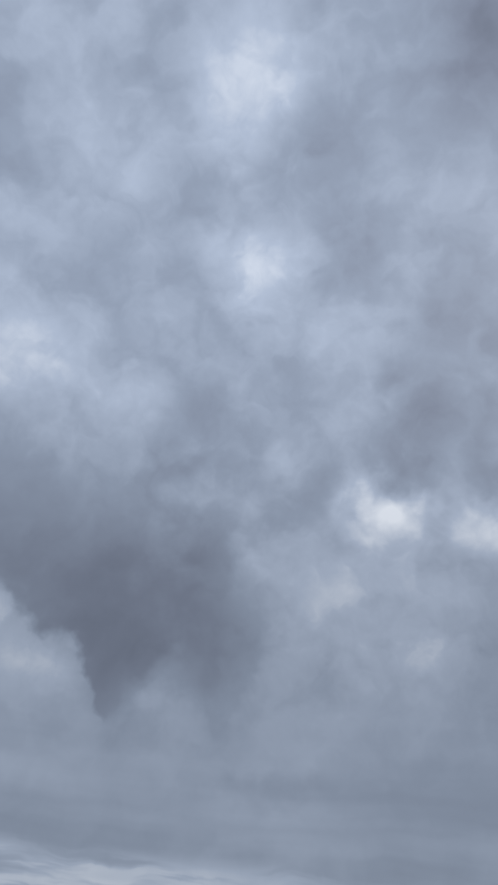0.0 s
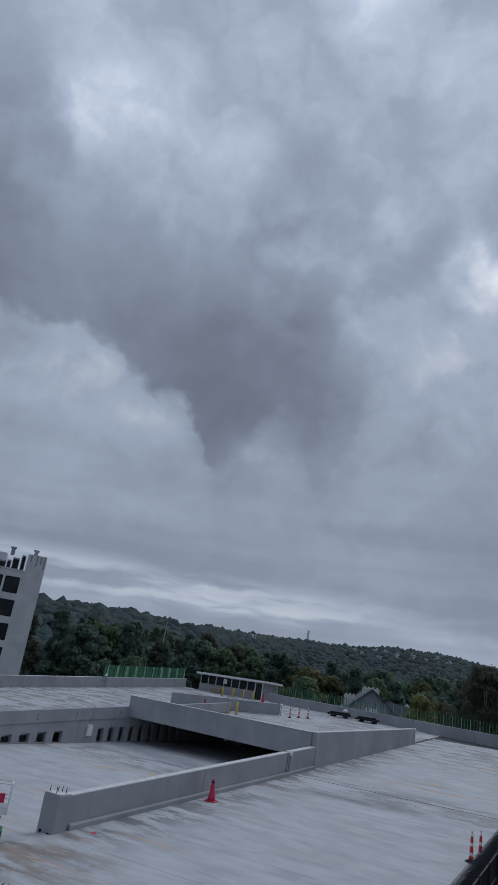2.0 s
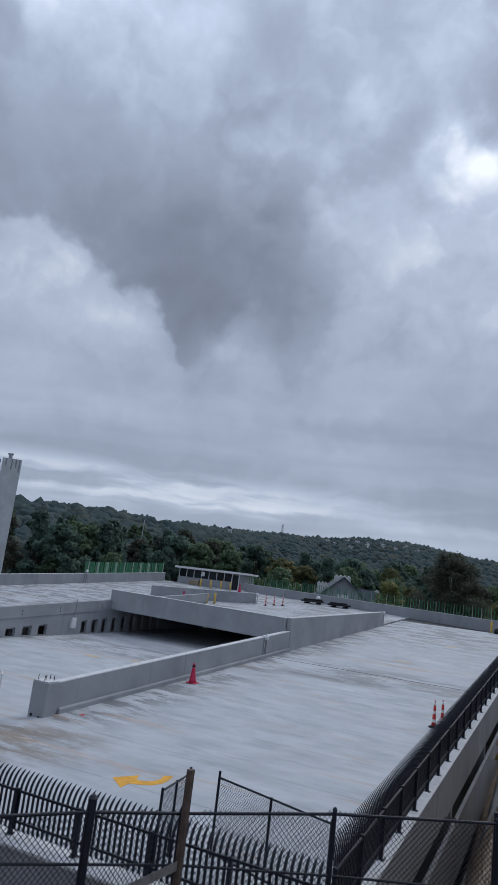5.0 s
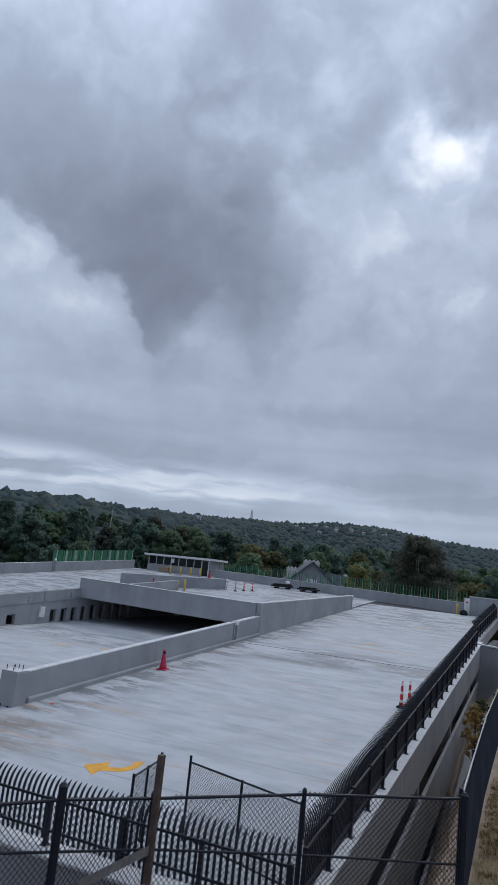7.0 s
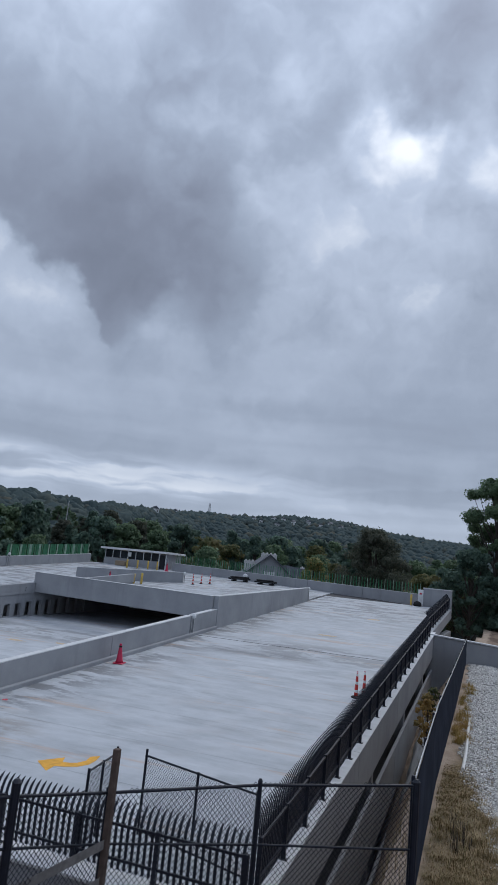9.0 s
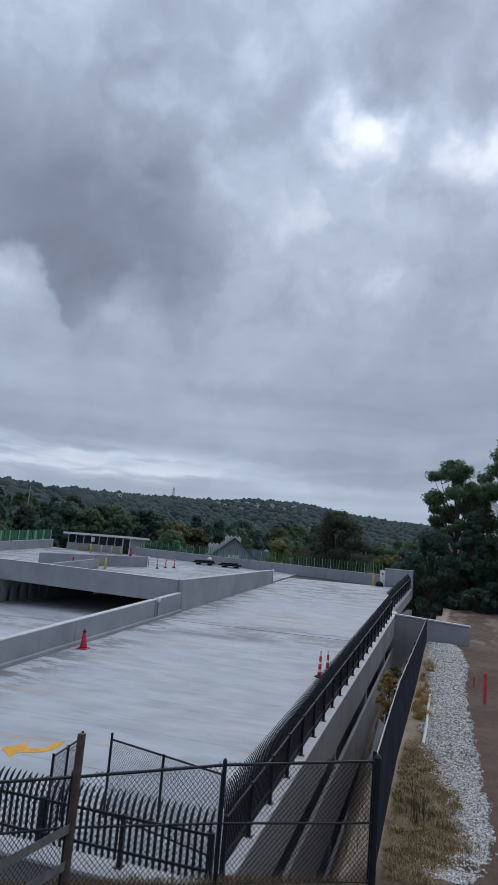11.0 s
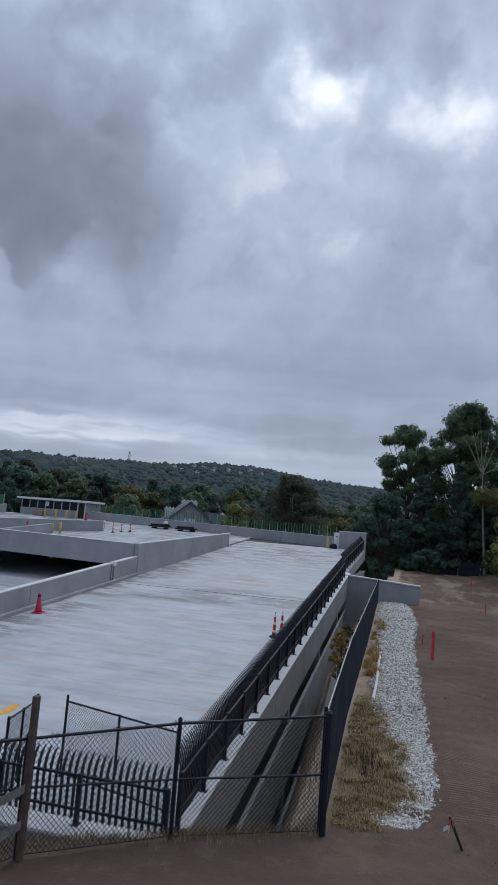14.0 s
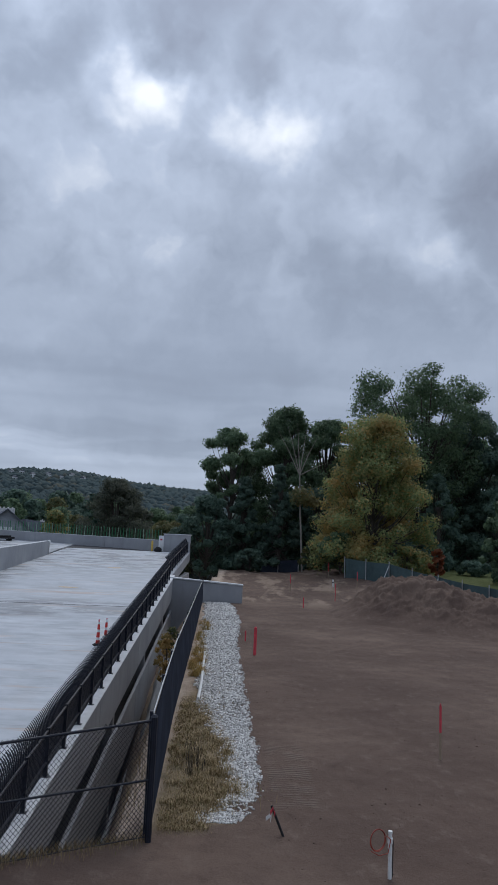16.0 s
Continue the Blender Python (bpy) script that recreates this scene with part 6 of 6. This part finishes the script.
part("riser", bm, M_PVC, pipe)
bm = bmesh.new()
rod(bm, (0.036, -0.01, 0.02), (0.042, -0.01, 0.5), 0.007, 6)
part("wire", bm, M_RUBBER, pipe, "dark wire taped to the riser")
coil = thing("cable_coil", "loop of red cable hung beside the standpipe", "cable", at=(2.37, 10.64, stand(2.37, 10.64, 0.0)))
for j, (rx, rz, off) in enumerate(((0.12, 0.15, 0.0), (0.11, 0.14, 0.012))):
    bm = bmesh.new()
    pts = [(-0.18 + rx * math.cos(a), -0.03 + off + 0.05 * math.cos(a), 0.5 + rz * math.sin(a)) for a in np.linspace(0.3, 6.5, 26)]
    tube(bm, pts, 0.0065, 5)
    part("loop", bm, M_HOSE, coil)
bm = bmesh.new()
tube(bm, [(-0.06, -0.02, 0.56), (-0.0, -0.04, 0.52), (-0.04, -0.05, 0.34), (-0.16, -0.04, 0.3), (-0.28, -0.05, 0.36)], 0.0065, 5)
part("tail", bm, M_HOSE, coil)
hose = thing("drain_pipe", "thin white pipe lying at the screened fence's foot", "pipe")
bm = bmesh.new()
tube(bm, [(-0.95, 21.0, 0.05), (-0.98, 23.5, 0.07), (-1.08, 26.5, 0.06), (-1.12, 29.0, 0.09)], 0.045, 8)
part("pipe", bm, M_PVC, hose)

# spoil heap
nx_, ny_ = 170, 160
mx, my = np.meshgrid(np.linspace(5.5, 24, nx_), np.linspace(34, 51, ny_), indexing="ij")
swell = 2.2 * np.exp(-(((mx - 10.8) / 3.2) ** 2 + ((my - 44.6) / 3.6) ** 2) ** 1.25) + 1.3 * np.exp(-(((mx - 14.8) / 3.6) ** 2 + ((my - 40.6) / 3.4) ** 2) ** 1.25)
folds = 0.6 * (0.5 - np.abs(lumps(mx, my, 0.33, 2.0))) + 0.34 * lumps(mx, my, 0.8, 4.0) + 0.24 * lumps(mx, my, 2.1, 6.0) + 0.2 * lumps(mx, my, 4.6, 7.0)
mz = ground_z(mx, my, False) + swell + folds * smooth01(swell, 0.12, 1.0) - 0.12 * (1 - smooth01(swell, 0.02, 0.2))
mi = np.arange(nx_ * ny_).reshape(nx_, ny_)
heap = cloud("spoil_heap", np.stack([mx, my, mz], -1).reshape(-1, 3), np.stack([mi[:-1, :-1], mi[1:, :-1], mi[1:, 1:], mi[:-1, 1:]], -1).reshape(-1, 4), M_EARTH)
heap.data.shade_smooth()
tagged(heap, "rough heap of dug brown earth before the fence", "spoil heap", kind="stuff")

# screened fence round the lot's far side
G_LINE = [(9.8, 64.5), (12.6, 58.6), (14.8, 52.0), (16.6, 46.5), (18.4, 40.5), (20.4, 34.0)]
gfence = thing("screened_fence", "galvanised fence with sagging grey-green screen fabric", "fence")
for (x0, y0), (x1, y1) in zip(G_LINE, G_LINE[1:]):
    z0, z1 = stand(x0, y0, 0.1), stand(x1, y1, 0.1)
    verts, faces, n = [], [], 14
    for i in range(n + 1):
        s = i / n
        for j in range(5):
            verts.append((x0 + (x1 - x0) * s + 0.05 * math.sin(11 * s + j), y0 + (y1 - y0) * s, z0 + (z1 - z0) * s + 1.85 * j / 4 - (0.07 * math.sin(math.pi * s) if j == 4 else 0)))
    for i in range(n):
        for j in range(4):
            faces.append((i * 5 + j, i * 5 + j + 5, i * 5 + j + 6, i * 5 + j + 1))
    cloth = cloud("fabric", verts, faces, M_SCREEN_G, gfence)
    cloth.modifiers.new("thickness", "SOLIDIFY").thickness = 0.012
    for s in (0.0, 0.5):
        px, py, pz = x0 + (x1 - x0) * s - 0.06, y0 + (y1 - y0) * s, z0 + (z1 - z0) * s
        bm = bmesh.new()
        rod(bm, (px, py, pz - 0.1), (px, py, pz + 2.02), 0.04, 8)
        part("post", bm, M_GALV, gfence)
for s in (1, 2):
    px, py = G_LINE[s]
    bm = bmesh.new()
    rod(bm, (px - 0.07, py, stand(px, py) + 1.9), (px - 1.0, py - 1.0, stand(px, py) + 0.1), 0.035, 8)
    part("brace", bm, M_GALV, gfence, "slanting galvanised brace")
back_fence = thing("screened_fence", "low grey screened fence below the far oaks", "fence")
bm = bmesh.new()
run(bm, (2.2, 78.6, 0.6), (6.8, 79.6, 0.8), 0.02, 0, 1.7)
part("fabric", bm, M_SCREEN_AND_SHADE, back_fence)
for x in (2.2, 4.5, 6.8):
    bm = bmesh.new()
    rod(bm, (x, 78.5 + (x - 2.2) * 0.22, 0.5), (x, 78.5 + (x - 2.2) * 0.22, 2.5), 0.05, 8)
    part("post", bm, M_GALV, back_fence)

# ---- loose stuff: gravel, dry grass, clods, leaves of the bank ----
def gravel_right(y):
    return np.interp(y, [12.2, 12.8, 13.6, 14.5, 16.8, 19.4, 22.9, 26.8, 32.2, 39.4, 46.0, 48.0], [0.05, 0.42, 0.57, 0.58, 0.55, 0.50, 0.39, 0.27, 0.12, 0.26, -0.2, -0.7]) + 0.03 * np.sin(y * 1.3) + 0.03 * np.sin(y * 3.1)


def gravel_left(y):
    return np.interp(y, [12.4, 13.0, 13.6, 14.8, 16.3, 18.1, 20.1, 23.4, 28.9, 36.9, 47.4], [-0.5, -0.19, 0.0, -0.03, -0.16, -0.40, -0.87, -1.12, -1.32, -1.6, -2.0]) + 0.08 * np.sin(y * 2.3 + 1) + 0.04 * np.sin(y * 5.7)


ICO = bmesh.new()
bmesh.ops.create_icosphere(ICO, subdivisions=1, radius=1.0)
ico_v = np.array([v_.co[:] for v_ in ICO.verts])
ico_f = np.array([[v_.index for v_ in f_.verts] for f_ in ICO.faces])
ICO.free()


def scatter_stones(name, x, y, size, mat, label, category, lift=0.3):
    n = len(x)
    z = ground_z(x, y)
    sc = size[:, None, None] * rng.uniform(0.6, 1.3, (n, 1, 3)) * [1, 1, 0.7]
    v = ico_v[None] * sc * rng.uniform(0.75, 1.2, (n, len(ico_v), 1))
    a = rng.uniform(0, 6.28, n)
    rot = np.stack([np.stack([np.cos(a), -np.sin(a), 0 * a], -1), np.stack([np.sin(a), np.cos(a), 0 * a], -1), np.stack([0 * a, 0 * a, 1 + 0 * a], -1)], 1)
    v = np.einsum("nij,nkj->nki", rot, v) + np.stack([x, y, z + size * lift], -1)[:, None]
    f = ico_f[None] + (np.arange(n) * len(ico_v))[:, None, None]
    return tagged(cloud(name, v.reshape(-1, 3), f.reshape(-1, 3), mat), label, category, kind="stuff")


n = 21000
y = 12.3 + 35.5 * rng.uniform(size=n) ** 1.3
s = rng.uniform(size=n)
x = gravel_left(y) + (gravel_right(y) - gravel_left(y)) * s + rng.normal(0, 0.05, n)
ok = (x > screen_x(y) + 0.1) & ~((y > 12.75) & (y < 13.25) & (rng.uniform(size=n) < 0.8))
scatter_stones("gravel", x[ok], y[ok], np.interp(y[ok], [12, 25, 48], [0.022, 0.034, 0.055]) * rng.uniform(0.7, 1.3, ok.sum()), M_STONE, "strip of pale crushed stone along the screened fence", "gravel")
n = 3000
x, y = rng.uniform(-4.5, 12, n), 7.8 + 26 * rng.uniform(size=n) ** 1.5
x, y = x[(x > 0.7) | (y < 10.0 + 0.53 * x)], y[(x > 0.7) | (y < 10.0 + 0.53 * x)]
n = len(x)
scatter_stones("dirt_clods", x, y, rng.uniform(0.004, 0.011, n) * (1 + 1.2 * rng.uniform(size=n) ** 8) * (1 + y / 40), M_EARTH, "scattered clods and pebbles on the dirt", "dirt clods", 0.2)


def grass(name, x, y, h, mat, label, lean=0.45, z=None):
    n = len(x)
    z = ground_z(x, y) if z is None else z
    a = rng.uniform(0, 6.28, n)
    w = rng.uniform(0.0025, 0.006, n)
    dx, dy = np.cos(a), np.sin(a)
    tip = np.stack([x + dx * h * lean * rng.uniform(0.2, 1.3, n), y + dy * h * lean, z + h], -1)
    mid = np.stack([x + dx * h * lean * 0.25, y + dy * h * lean * 0.25, z + h * 0.6], -1)
    b0, b1 = np.stack([x - dy * w, y + dx * w, z - 0.02], -1), np.stack([x + dy * w, y - dx * w, z - 0.02], -1)
    side = np.stack([-dy * w, dx * w, 0 * w], -1) * 0.7
    v = np.stack([b0, b1, mid - side, mid + side, tip], 1).reshape(-1, 3)
    k = np.arange(n)[:, None] * 5
    f = np.concatenate([k + [0, 1, 2, 3]], 0).tolist() + (k + [3, 2, 4]).tolist()
    return tagged(cloud(name, v, f, mat), label, "grass", kind="stuff")


def tussocks(cx, cy, blades, h, spread):
    """Blades thrown outwards from the middle of each tuft: places, heights."""
    k = len(cx)
    a, q = rng.uniform(0, 6.28, k * blades), np.abs(rng.normal(0, 1.0, k * blades))
    px, py = np.repeat(cx, blades) + np.cos(a) * q * spread, np.repeat(cy, blades) + np.sin(a) * q * spread
    return px, py, np.repeat(h, blades) * rng.uniform(0.35, 1.1, k * blades) * np.exp(-0.35 * q)


cy = 12.0 + 8.5 * rng.uniform(size=230) ** 1.15
cx = screen_x(cy) + 0.15 + (gravel_left(cy) + 0.15 - screen_x(cy) - 0.15) * rng.uniform(size=230)
x, y, h = tussocks(cx, cy, 75, rng.uniform(0.05, 0.16, 230) * (1 + 0.8 * np.exp(-((cy - 15.2) / 1.3) ** 2)), 0.12)
ok = x > screen_x(y) + 0.06
grass("dry_grass", x[ok], y[ok], h[ok], M_STRAW, "matted tufts of dry straw-coloured grass beside the screened fence", 1.1)
n = 9000
y = 12.0 + 9.5 * rng.uniform(size=n) ** 1.2
x = screen_x(y) + 0.1 + (gravel_left(y) + 0.2 - screen_x(y)) * rng.uniform(size=n)
grass("dry_grass", x, y, rng.uniform(0.015, 0.06, n), M_STRAW, "flattened dry grass litter on the ground", 2.2)
cy = np.array([14.6, 15.0, 15.3, 15.8, 14.9, 16.2])
x, y, h = tussocks(np.array([-0.75, -0.62, -0.8, -0.7, -0.5, -0.85]), cy, 22, np.array([0.5, 0.62, 0.7, 0.55, 0.4, 0.45]), 0.09)
grass("dead_weeds", x, y, h, M_BARK, "dark dead weed stalks standing in the dry grass", 0.35)
cy = np.concatenate([rng.uniform(24.5, 30.5, 22), rng.uniform(31.0, 38.0, 14)])
x, y, h = tussocks(screen_x(cy) + rng.uniform(0.15, 0.6, 36), cy, 110, rng.uniform(0.18, 0.5, 36), 0.16)
ok = x > screen_x(y) + 0.06
grass("golden_weeds", x[ok], y[ok], h[ok], M_GOLDLEAF, "golden-brown weeds between the screened fence and gravel", 0.8)
n = 4500
s = rng.uniform(size=n)
x, y = -1.2 - 5.5 * s, 11.58 - 0.5325 * 5.5 * s + rng.normal(0.18, 0.2, n)
grass("dry_grass", x, y, rng.uniform(0.03, 0.16, n), M_STRAW, "dry grass along the chain-link fence's foot")
n = 2600
y = 12.8 + 34 * rng.uniform(size=n) ** 1.1
x = screen_x(y) - 0.2 - np.abs(rng.normal(0, 0.4, n))
grass("bank_weeds", x, y, rng.uniform(0.08, 0.45, n) * (0.35 + np.sin(y * 0.7) ** 2), M_STRAW, "dry weeds on the sandy bank below the fence", 0.3)
n = 700
y = 13.6 + rng.normal(0, 0.35, n)
x = rng.normal(-0.15, 0.35, n)
grass("dry_grass", x, y, rng.uniform(0.03, 0.16, n), M_STRAW, "dry grass breaking up the gravel's near end", 0.7)

for i, (x, y, top, wide, leaves) in enumerate(((-2.5, 27.0, 0.85, 0.55, 420), (-2.75, 29.5, 0.7, 0.6, 420), (-2.9, 34.0, 0.4, 0.6, 400))):
    z = stand(x, y, 0.1)
    set_at(tree("yellowing shrub growing from the bank", max(1.1, top - z), 0.4, wide, 9, leaves, 0.10, M_GOLDLEAF if i < 2 else M_OLIVE, 300 + i, name="shrub", stem=0.012), x, y, z=z)

# pale sheet draped over the bank behind the screened fence
n_ = 26
verts, faces = [], []
for i in range(n_ + 1):
    y = 29.5 + 9.5 * i / n_
    for j in range(6):
        x = float(screen_x(y)) - 0.85 - 0.2 * j - 0.05 * math.sin(i * 0.9)
        verts.append((x, y, float(ground_z(np.array([x]), np.array([y]))[0]) + 0.05 + 0.02 * math.sin(i * 1.3 + j)))
for i in range(n_):
    for j in range(5):
        k = i * 6 + j
        faces.append((k, k + 6, k + 7, k + 1))
sheet_ob = cloud("fabric_sheet", verts, faces, M_COPING)
sheet_ob.data.shade_smooth()
sheet_ob.modifiers.new("thickness", "SOLIDIFY").thickness = 0.03
tagged(sheet_ob, "pale grey fabric sheet draped over the sandy bank", "fabric sheet")
